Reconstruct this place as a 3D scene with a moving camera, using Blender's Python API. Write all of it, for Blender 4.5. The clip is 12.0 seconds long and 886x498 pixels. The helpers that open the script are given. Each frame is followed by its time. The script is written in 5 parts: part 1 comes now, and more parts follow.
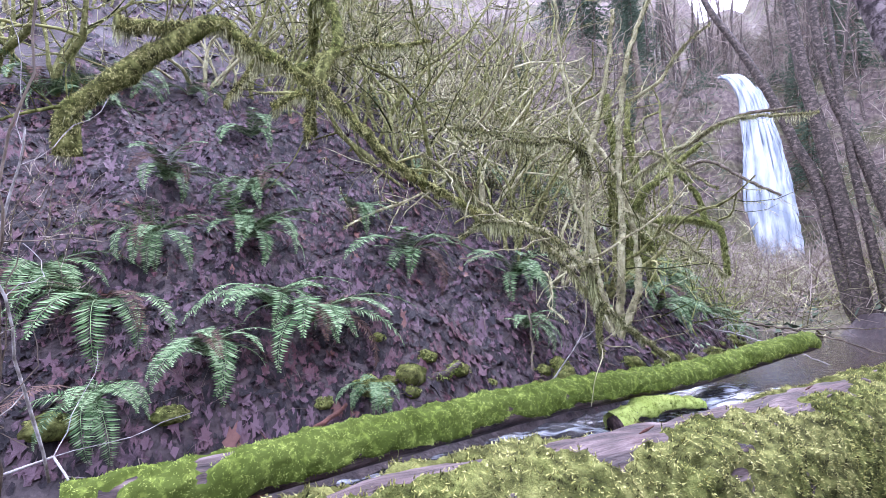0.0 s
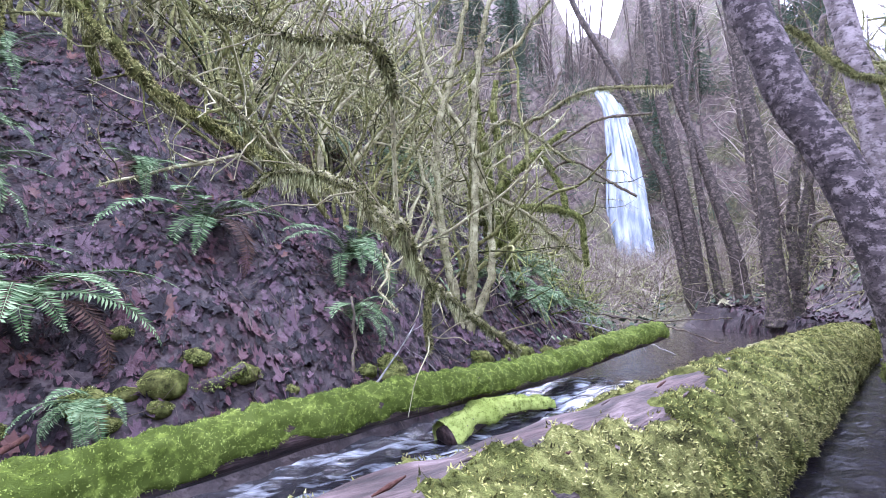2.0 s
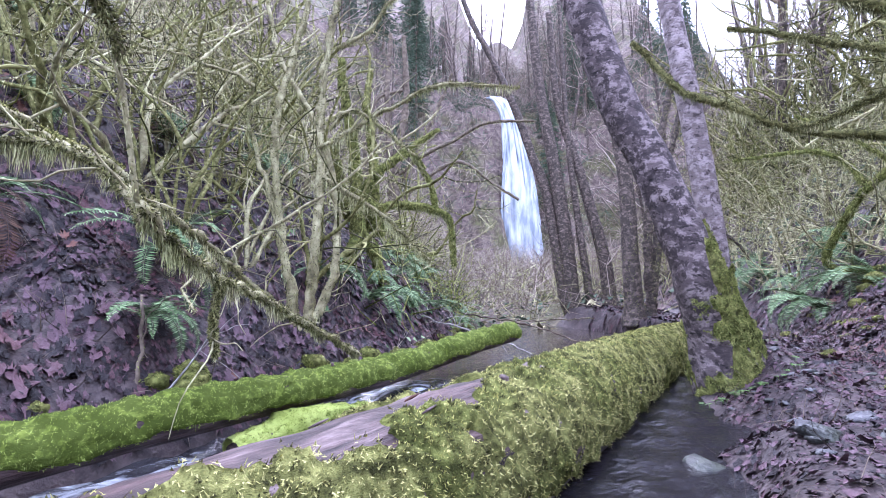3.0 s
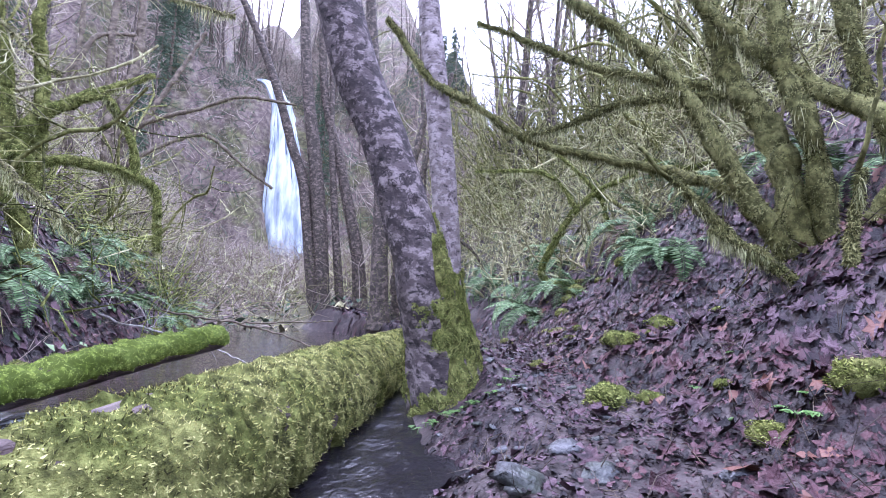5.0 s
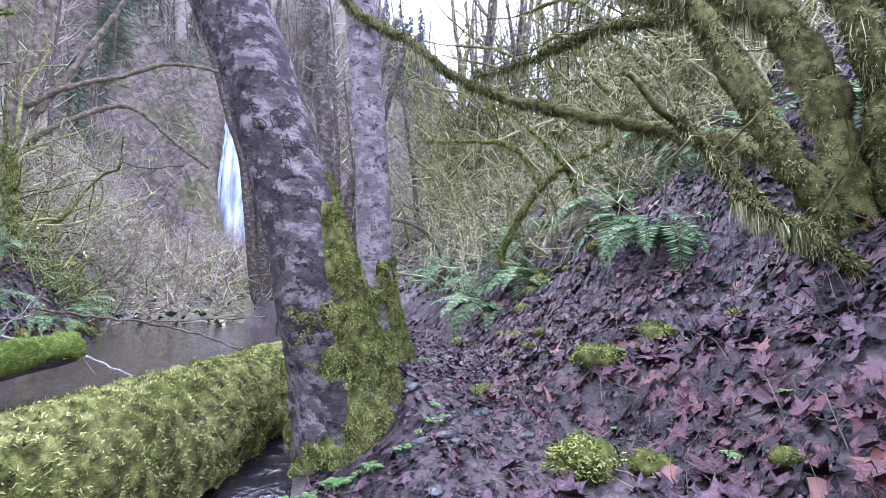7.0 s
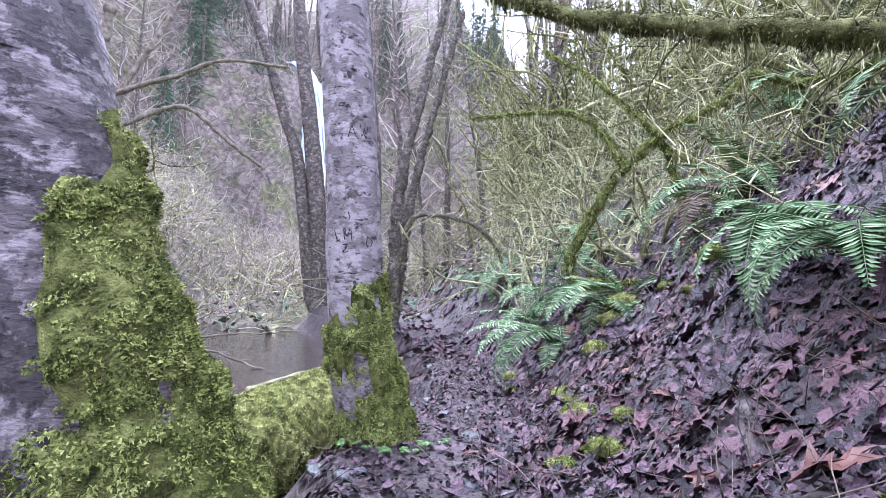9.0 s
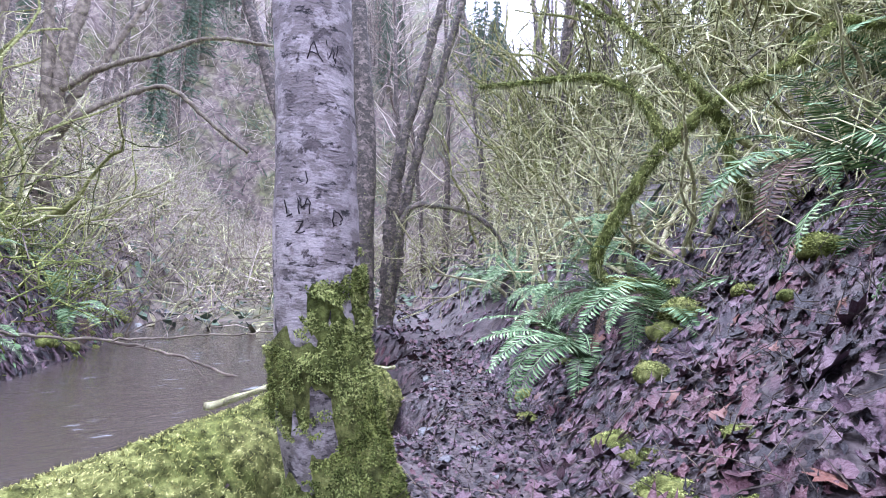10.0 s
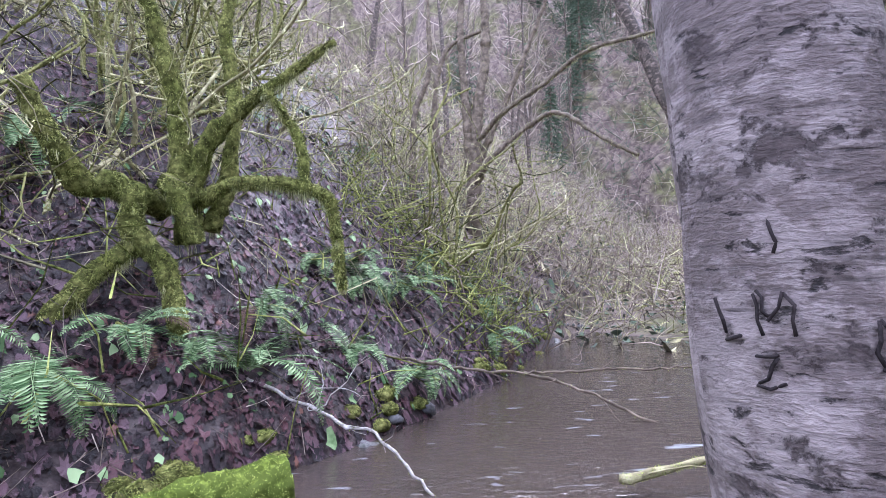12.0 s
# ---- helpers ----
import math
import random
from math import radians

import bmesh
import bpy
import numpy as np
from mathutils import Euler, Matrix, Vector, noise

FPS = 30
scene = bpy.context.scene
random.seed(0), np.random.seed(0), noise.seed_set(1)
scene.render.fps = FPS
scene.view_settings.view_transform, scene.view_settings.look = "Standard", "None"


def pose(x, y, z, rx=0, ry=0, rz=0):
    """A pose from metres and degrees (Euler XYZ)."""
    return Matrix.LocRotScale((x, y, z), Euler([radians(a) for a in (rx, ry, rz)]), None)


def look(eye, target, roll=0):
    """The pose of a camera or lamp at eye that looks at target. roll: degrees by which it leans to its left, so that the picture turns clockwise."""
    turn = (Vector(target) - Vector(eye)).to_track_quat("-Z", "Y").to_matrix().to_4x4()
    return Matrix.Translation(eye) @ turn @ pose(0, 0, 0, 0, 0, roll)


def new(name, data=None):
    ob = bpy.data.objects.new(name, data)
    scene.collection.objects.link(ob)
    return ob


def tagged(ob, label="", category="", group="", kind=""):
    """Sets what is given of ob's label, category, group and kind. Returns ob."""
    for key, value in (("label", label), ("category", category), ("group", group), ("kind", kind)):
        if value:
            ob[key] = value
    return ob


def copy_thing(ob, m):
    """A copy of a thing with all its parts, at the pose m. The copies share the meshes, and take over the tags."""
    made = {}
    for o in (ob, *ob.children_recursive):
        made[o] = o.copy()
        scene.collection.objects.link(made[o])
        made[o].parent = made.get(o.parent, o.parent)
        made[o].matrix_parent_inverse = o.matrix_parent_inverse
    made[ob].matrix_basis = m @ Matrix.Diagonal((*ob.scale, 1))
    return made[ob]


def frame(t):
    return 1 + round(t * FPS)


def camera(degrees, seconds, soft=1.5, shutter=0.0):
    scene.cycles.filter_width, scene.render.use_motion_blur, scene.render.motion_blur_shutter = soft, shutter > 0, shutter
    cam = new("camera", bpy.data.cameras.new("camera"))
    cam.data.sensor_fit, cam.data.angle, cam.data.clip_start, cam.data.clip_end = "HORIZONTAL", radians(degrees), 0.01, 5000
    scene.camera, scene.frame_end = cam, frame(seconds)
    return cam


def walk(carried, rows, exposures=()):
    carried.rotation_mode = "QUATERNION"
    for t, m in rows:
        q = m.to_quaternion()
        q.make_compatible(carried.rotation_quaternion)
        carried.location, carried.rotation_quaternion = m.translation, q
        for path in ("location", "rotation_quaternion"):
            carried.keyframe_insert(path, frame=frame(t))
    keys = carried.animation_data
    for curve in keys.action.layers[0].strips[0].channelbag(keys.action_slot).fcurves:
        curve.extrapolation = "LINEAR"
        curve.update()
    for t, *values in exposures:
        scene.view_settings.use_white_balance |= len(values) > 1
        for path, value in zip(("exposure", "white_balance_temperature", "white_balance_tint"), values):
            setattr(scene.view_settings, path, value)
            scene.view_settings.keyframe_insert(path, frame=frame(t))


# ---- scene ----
cam = camera(83.6, 12.0, soft=0.8)
METRES, EYE, TILT, LEAN, TURN = 10.0, 1.19, 6.3, 0.0, 0.0
ROWS = [
    (0.0, 0.0, 0.0, 0.0, 0.0, 0.0, -0.0),
    (0.5, 0.0027, 0.0226, 0.0016, -3.13, -0.19, 0.03),
    (1.0, 0.0196, 0.0769, -0.0037, 0.79, -0.67, 1.14),
    (1.5, 0.0545, 0.1064, -0.0215, -1.81, -0.44, 0.76),
    (2.0, 0.0862, 0.1215, -0.0296, -13.0, 0.12, -1.12),
    (2.5, 0.1324, 0.1158, -0.031, -19.09, 0.43, -1.58),
    (3.0, 0.1727, 0.132, -0.0292, -24.12, 0.35, -2.63),
    (3.5, 0.2124, 0.1609, -0.0387, -30.25, 0.32, -4.09),
    (5.5, 0.3188, 0.207, -0.0363, -53.72, 2.78, -6.68),
    (6.0, 0.3511, 0.2213, -0.0462, -53.77, 2.09, -6.36),
    (6.5, 0.3958, 0.2425, -0.043, -54.24, 1.85, -6.72),
    (7.0, 0.4356, 0.2576, -0.0312, -54.42, 1.81, -6.65),
    (9.0, 0.615, 0.3403, -0.0101, -45.32, 0.47, -6.29),
    (9.5, 0.6535, 0.3806, -0.022, -42.19, -0.57, -6.01),
    (10.0, 0.6902, 0.4187, -0.0159, -45.56, 0.12, -7.09),
    (10.5, 0.7158, 0.4528, -0.006, -38.0, -0.74, -4.71),
    (11.0, 0.7331, 0.4836, 0.0128, -24.65, -1.88, -3.01),
    (11.5, 0.741, 0.5167, 0.0121, -11.47, -2.56, -1.04),
    (12.0, 0.7422, 0.5296, 0.0091, -1.35, -2.39, 0.95),
]
walk(cam, [(t, pose(0, 0, EYE, TILT, LEAN, TURN) @ pose(METRES * x, METRES * y, METRES * z, 90 + pitch, roll, yaw)) for t, x, y, z, yaw, pitch, roll in ROWS],
     exposures=[(0.0, 1.53, 5300, 31), (3.0, 1.53, 5150, 30), (6.5, 1.55, 5100, 28), (9.0, 1.87, 5150, 25), (10.5, 1.86, 5150, 25), (12.0, 1.48, 5350, 25)])

# ---- overcast daylight ----
world = bpy.data.worlds.new("overcast")
scene.world = world
world.use_nodes = True
wn, wl = world.node_tree.nodes, world.node_tree.links
sky = wn.new("ShaderNodeTexSky")
sky.sky_type, sky.sun_disc = "NISHITA", False
sky.sun_elevation, sky.sun_rotation = radians(48), radians(20)
sky.air_density, sky.dust_density = 1.0, 4.0
pale = wn.new("ShaderNodeMix")
pale.data_type = "RGBA"
pale.inputs["Factor"].default_value = 0.8
pale.inputs["B"].default_value = (9.0, 9.2, 9.8, 1)
wl.new(sky.outputs["Color"], pale.inputs["A"])
wl.new(pale.outputs["Result"], wn["Background"].inputs["Color"])
wn["Background"].inputs["Strength"].default_value = 0.22
sun_data = bpy.data.lights.new("sun", "SUN")
sun_data.energy, sun_data.angle, sun_data.color = 1.5, radians(25), (1.0, 0.96, 0.9)
sun = new("sun", sun_data)
sun.matrix_world = look((0, 0, 60), (0 - 14, -38, 0))


# ---- materials ----
def mat(name, colours, scale=4.0, rough=0.8, bump=0.4, bump_scale=60.0, vary=0.35, stretch=(1, 1, 1), local=False, spec=0.3, patch=None, along=0.0):
    m = bpy.data.materials.new(name)
    m.use_nodes = True
    n, l = m.node_tree.nodes, m.node_tree.links
    b = n["Principled BSDF"]
    b.inputs["Roughness"].default_value = rough
    b.inputs["Specular IOR Level"].default_value = spec
    co = n.new("ShaderNodeTexCoord")
    mp = n.new("ShaderNodeMapping")
    mp.inputs["Scale"].default_value = stretch
    if along:
        mp.vector_type = "TEXTURE"
        mp.inputs["Rotation"].default_value = (0, 0, radians(along))
    if local:
        l.new(co.outputs["Object"], mp.inputs["Vector"])
    else:
        geo0 = n.new("ShaderNodeNewGeometry")
        l.new(geo0.outputs["Position"], mp.inputs["Vector"])
    nz = n.new("ShaderNodeTexNoise")
    nz.inputs["Scale"].default_value, nz.inputs["Detail"].default_value, nz.inputs["Roughness"].default_value = scale, 8, 0.65
    l.new(mp.outputs["Vector"], nz.inputs["Vector"])
    geo = n.new("ShaderNodeNewGeometry")
    add = n.new("ShaderNodeMath")
    add.operation = "MULTIPLY_ADD"
    l.new(geo.outputs["Random Per Island"], add.inputs[0])
    add.inputs[1].default_value = vary
    l.new(nz.outputs["Fac"], add.inputs[2])
    sub = n.new("ShaderNodeMath")
    sub.operation = "SUBTRACT"
    sub.inputs[1].default_value = vary / 2
    l.new(add.outputs[0], sub.inputs[0])
    ramp = n.new("ShaderNodeValToRGB")
    els = ramp.color_ramp.elements
    k = len(colours)
    els[0].position, els[0].color = 0.33, (*colours[0], 1)
    els[1].position, els[1].color = 0.67, (*colours[-1], 1)
    for i in range(1, k - 1):
        e = els.new(0.33 + 0.34 * i / (k - 1))
        e.color = (*colours[i], 1)
    l.new(sub.outputs[0], ramp.inputs["Fac"])
    colour = ramp.outputs["Color"]
    if patch:
        wide = n.new("ShaderNodeTexNoise")
        wide.inputs["Scale"].default_value, wide.inputs["Detail"].default_value = patch[0], 5
        pos = n.new("ShaderNodeNewGeometry")
        l.new(pos.outputs["Position"], wide.inputs["Vector"])
        mask = n.new("ShaderNodeMapRange")
        mask.inputs["From Min"].default_value, mask.inputs["From Max"].default_value = 0.44, 0.6
        l.new(wide.outputs["Fac"], mask.inputs["Value"])
        tint = n.new("ShaderNodeMix")
        tint.data_type, tint.blend_type = "RGBA", "MULTIPLY"
        l.new(mask.outputs["Result"], tint.inputs["Factor"])
        l.new(colour, tint.inputs["A"])
        tint.inputs["B"].default_value = (*patch[1], 1)
        colour = tint.outputs["Result"]
    l.new(colour, b.inputs["Base Color"])
    if bump:
        fine = n.new("ShaderNodeTexNoise")
        fine.inputs["Scale"].default_value, fine.inputs["Detail"].default_value = bump_scale, 6
        l.new(mp.outputs["Vector"], fine.inputs["Vector"])
        bp = n.new("ShaderNodeBump")
        bp.inputs["Strength"].default_value, bp.inputs["Distance"].default_value = bump, 0.02
        l.new(fine.outputs["Fac"], bp.inputs["Height"])
        l.new(bp.outputs["Normal"], b.inputs["Normal"])
    return m


SOIL = mat("damp_soil", [(0.012, 0.0088, 0.008), (0.031, 0.0225, 0.021), (0.056, 0.041, 0.0385), (0.095, 0.073, 0.068)], 6.0, 0.6, 1.0, 26, spec=0.3, patch=(0.8, (0.75, 0.66, 0.66)))
LEAF = mat("fallen_maple_leaf", [(0.0075, 0.004, 0.005), (0.02, 0.0102, 0.0132), (0.046, 0.0245, 0.031), (0.105, 0.063, 0.075)], 9.0, 0.48, 0.6, 90, 1.0, spec=0.28, patch=(1.1, (0.85, 0.6, 0.55)))
RUST = mat("rusty_leaf", [(0.085, 0.032, 0.022), (0.15, 0.066, 0.045)], 8.0, 0.5, 0.3, 90, 0.8)
FERN = mat("fern_green", [(0.05, 0.10, 0.032), (0.125, 0.20, 0.078), (0.25, 0.34, 0.165)], 5.0, 0.66, 0.2, 120, 0.8, spec=0.2)
FERNOLD = mat("fern_dead", [(0.05, 0.028, 0.018), (0.13, 0.075, 0.05)], 5.0, 0.7, 0.2, 120, 0.7)
MOSS = mat("bright_moss", [(0.10, 0.135, 0.022), (0.27, 0.345, 0.06), (0.52, 0.61, 0.16)], 15.0, 0.9, 1.0, 150, 0.4, spec=0.1, patch=(2.4, (0.75, 0.78, 0.65)))
MOSSY = mat("yellow_moss", [(0.035, 0.036, 0.011), (0.19, 0.185, 0.055), (0.45, 0.435, 0.145), (0.66, 0.63, 0.26)], 13.0, 0.9, 1.0, 150, 0.4, spec=0.1, patch=(2.2, (0.8, 0.82, 0.66)))
MOSSMAT = mat("moss_mat", [(0.03, 0.032, 0.01), (0.14, 0.145, 0.042), (0.34, 0.345, 0.11)], 13.0, 0.95, 1.0, 160, 0.0, spec=0.05, patch=(2.2, (0.66, 0.72, 0.6)))
TRUNKMOSS = mat("trunk_moss", [(0.05, 0.062, 0.014), (0.22, 0.25, 0.064), (0.52, 0.54, 0.18)], 14.0, 0.9, 0.8, 150, 0.35, spec=0.1, patch=(3.0, (0.72, 0.74, 0.6)))
MOSSDK = mat("olive_moss", [(0.045, 0.048, 0.015), (0.16, 0.16, 0.055), (0.36, 0.35, 0.14)], 16.0, 0.9, 0.6, 120, 0.7, spec=0.1, patch=(2.0, (0.62, 0.64, 0.55)))
# olive moss darkened: the right maple's shade is put into its limb colour
SHADEDMOSS = mat("shaded_olive_moss", [(0.028, 0.03, 0.01), (0.105, 0.106, 0.036), (0.27, 0.265, 0.1)], 12.0, 0.9, 0.8, 120, 0.6, spec=0.1, patch=(2.0, (0.6, 0.58, 0.5)))
PALEMOSS = mat("pale_hanging_moss", [(0.15, 0.148, 0.06), (0.40, 0.395, 0.17), (0.66, 0.645, 0.35)], 9.0, 0.9, 0.4, 100, 0.7, spec=0.1, patch=(0.9, (0.72, 0.76, 0.66)))
TWIG = mat("brown_twig", [(0.04, 0.03, 0.022), (0.10, 0.078, 0.055), (0.20, 0.16, 0.115)], 6.0, 0.85, 0.4, 60, 0.5)
TWIGR = mat("mauve_twig", [(0.14, 0.108, 0.085), (0.28, 0.226, 0.18), (0.44, 0.37, 0.30)], 3.0, 0.9, 0.2, 60, 0.6)
TWIGM = mat("mossy_twig", [(0.10, 0.09, 0.05), (0.31, 0.285, 0.15), (0.58, 0.55, 0.31)], 7.0, 0.9, 0.6, 80, 0.5, patch=(1.6, (0.7, 0.68, 0.66)))
WOOD = mat("wet_log_wood", [(0.012, 0.008, 0.007), (0.045, 0.03, 0.027), (0.10, 0.07, 0.064), (0.19, 0.148, 0.14)], 16.0, 0.65, 1.0, 42, 0.0, (6, 1, 1), along=32.6, patch=(3.0, (0.62, 0.52, 0.5)))
REDWOOD = mat("rotten_red_wood", [(0.05, 0.018, 0.012), (0.13, 0.055, 0.036)], 9.0, 0.8, 0.9, 50, 0.3)
ROCK = mat("wet_rock", [(0.016, 0.017, 0.018), (0.042, 0.042, 0.044), (0.10, 0.098, 0.10)], 12.0, 0.4, 1.0, 34, 0.2, spec=0.45, patch=(2.0, (0.55, 0.62, 0.42)))
PALE = mat("lichen_stick", [(0.10, 0.085, 0.07), (0.28, 0.26, 0.23), (0.5, 0.48, 0.45)], 14.0, 0.8, 0.4, 90, 0.3)
CARVE = mat("dark_carving", [(0.012, 0.01, 0.01), (0.04, 0.03, 0.03)], 20.0, 0.9, 0.4, 90, 0.2)
HERB = mat("fresh_green_leaf", [(0.07, 0.14, 0.03), (0.15, 0.25, 0.07)], 6.0, 0.5, 0.2, 90, 0.7)
HILL = mat("leafy_hillside", [(0.045, 0.034, 0.03), (0.12, 0.09, 0.078), (0.22, 0.18, 0.14)], 1.6, 0.85, 1.0, 6, spec=0.2, patch=(0.25, (0.68, 0.82, 0.5)))
FIR = mat("far_conifer_green", [(0.05, 0.075, 0.045), (0.10, 0.14, 0.085)], 1.0, 0.9, 0.0, 20, 0.6)


def bark_mat(name, pale, mid, dark, weather):
    """Alder bark: pale pinkish plates flaking off a darker layer, short level scars and fine cracks."""
    m = bpy.data.materials.new(name)
    m.use_nodes = True
    n, l = m.node_tree.nodes, m.node_tree.links
    b = n["Principled BSDF"]
    b.inputs["Roughness"].default_value = 0.72
    b.inputs["Specular IOR Level"].default_value = 0.3
    geo = n.new("ShaderNodeNewGeometry")

    def spot(stretch):
        mp = n.new("ShaderNodeMapping")
        mp.inputs["Scale"].default_value = stretch
        l.new(geo.outputs["Position"], mp.inputs["Vector"])
        return mp.outputs["Vector"]

    def tex(scale, stretch, detail, rough=0.6, warp=0.15):
        t = n.new("ShaderNodeTexNoise")
        t.inputs["Scale"].default_value, t.inputs["Detail"].default_value, t.inputs["Roughness"].default_value = scale, detail, rough
        t.inputs["Distortion"].default_value = warp
        l.new(spot(stretch), t.inputs["Vector"])
        return t.outputs["Fac"]

    def ramp(fac, stops):
        r = n.new("ShaderNodeValToRGB")
        els = r.color_ramp.elements
        els[0].position, els[0].color = stops[0][0], (*stops[0][1], 1)
        els[1].position, els[1].color = stops[-1][0], (*stops[-1][1], 1)
        for p, c in stops[1:-1]:
            els.new(p).color = (*c, 1)
        l.new(fac, r.inputs["Fac"])
        return r.outputs["Color"]

    def blend(a, c, kind="MULTIPLY", fac=None):
        x = n.new("ShaderNodeMix")
        x.data_type, x.blend_type = "RGBA", kind
        x.inputs["Factor"].default_value = 1
        if fac:
            l.new(fac, x.inputs["Factor"])
        l.new(a, x.inputs["A"])
        l.new(c, x.inputs["B"])
        return x.outputs["Result"]

    def grey(v):
        return (v, v, v)

    plates = ramp(tex(7.0, (1, 1, 1.6), 9, 0.7), [(0.3, mid), (0.47, mid), (0.54, pale), (0.72, tuple(min(1, c * 1.25) for c in pale))])
    under = ramp(tex(14.0, (1, 1, 1.3), 8, 0.7), [(0.3, tuple(c * 0.45 for c in dark)), (0.5, dark), (0.7, mid)])
    flaked = ramp(tex(6.5, (1, 1, 1.3), 10, 0.72, 0.15), [(weather - 0.02, grey(1)), (weather + 0.025, grey(0))])
    base = blend(plates, under, "MIX", flaked)
    scars = ramp(tex(10.0, (1, 1, 2.6), 7, 0.68, 0.3), [(0.34, grey(0.12)), (0.385, grey(0.4)), (0.405, grey(1.0))])
    lines = ramp(tex(7.0, (1, 1, 9), 8, 0.72, 0.25), [(0.32, grey(0.4)), (0.38, grey(0.88)), (0.46, grey(1.0)), (0.66, grey(1.12))])
    cracks = ramp(tex(10.0, (1.0, 1.0, 0.35), 7, 0.65, 0.2), [(0.3, grey(0.25)), (0.36, grey(1.0))])
    grain = ramp(tex(55.0, (1, 1, 2.2), 6), [(0.25, grey(0.72)), (0.75, grey(1.12))])
    relief = blend(blend(scars, lines), cracks)
    l.new(blend(blend(base, relief), grain), b.inputs["Base Color"])
    steps = ramp(flaked, [(0.0, grey(1.0)), (1.0, grey(0.55))])
    bp = n.new("ShaderNodeBump")
    bp.inputs["Strength"].default_value, bp.inputs["Distance"].default_value = 0.9, 0.016
    l.new(blend(blend(relief, steps), grain), bp.inputs["Height"])
    l.new(bp.outputs["Normal"], b.inputs["Normal"])
    return m


BARK = bark_mat("dark_alder_bark", (0.29, 0.238, 0.228), (0.125, 0.098, 0.094), (0.055, 0.042, 0.041), 0.49)
BROWNBARK = bark_mat("brown_mossy_bark", (0.20, 0.155, 0.125), (0.115, 0.088, 0.07), (0.055, 0.044, 0.032), 0.52)
PALEBARK = bark_mat("pale_alder_bark", (0.345, 0.29, 0.276), (0.195, 0.157, 0.148), (0.085, 0.065, 0.061), 0.425)


def water_mat(name, tint, ripple, foam_lo, foam_hi, foam_scale=3.0, stretch=(1, 1, 1), foam=0.7, waves=9.0, gloss=0.5):
    m = bpy.data.materials.new(name)
    m.use_nodes = True
    n, l = m.node_tree.nodes, m.node_tree.links
    b = n["Principled BSDF"]
    b.inputs["Roughness"].default_value = 0.06
    b.inputs["Specular IOR Level"].default_value = gloss
    geo = n.new("ShaderNodeNewGeometry")
    mp = n.new("ShaderNodeMapping")
    mp.inputs["Rotation"].default_value = (0, 0, radians(-32))
    mp.inputs["Scale"].default_value = stretch
    l.new(geo.outputs["Position"], mp.inputs["Vector"])
    nz = n.new("ShaderNodeTexNoise")
    nz.inputs["Scale"].default_value, nz.inputs["Detail"].default_value = foam_scale, 9
    l.new(mp.outputs["Vector"], nz.inputs["Vector"])
    ramp = n.new("ShaderNodeValToRGB")
    ramp.color_ramp.elements[0].position, ramp.color_ramp.elements[0].color = foam_lo, (*tint, 1)
    ramp.color_ramp.elements[1].position, ramp.color_ramp.elements[1].color = foam_hi, (foam * 0.93, foam, foam * 1.06, 1)
    l.new(nz.outputs["Fac"], ramp.inputs["Fac"])
    l.new(ramp.outputs["Color"], b.inputs["Base Color"])
    rip = n.new("ShaderNodeTexNoise")
    rip.inputs["Scale"].default_value, rip.inputs["Detail"].default_value = waves, 5
    l.new(mp.outputs["Vector"], rip.inputs["Vector"])
    bp = n.new("ShaderNodeBump")
    bp.inputs["Strength"].default_value, bp.inputs["Distance"].default_value = ripple, 0.05
    l.new(rip.outputs["Fac"], bp.inputs["Height"])
    l.new(bp.outputs["Normal"], b.inputs["Normal"])
    return m


POOL = water_mat("pool_water", (0.042, 0.032, 0.026), 0.28, 0.63, 0.85, 2.5, (0.6, 2.0, 1))
RAPID = water_mat("rapid_water", (0.02, 0.02, 0.023), 0.6, 0.5, 0.75, 4.0, (0.7, 2.0, 1))
RILL = water_mat("rill_water", (0.012, 0.011, 0.012), 0.32, 0.7, 0.95, 5.0, (1.2, 1.5, 1), waves=12.0, gloss=0.2)
FALLS = water_mat("white_water", (0.17, 0.205, 0.235), 0.5, 0.36, 0.68, 0.9, (1.2, 1.2, 0.25), 0.6)


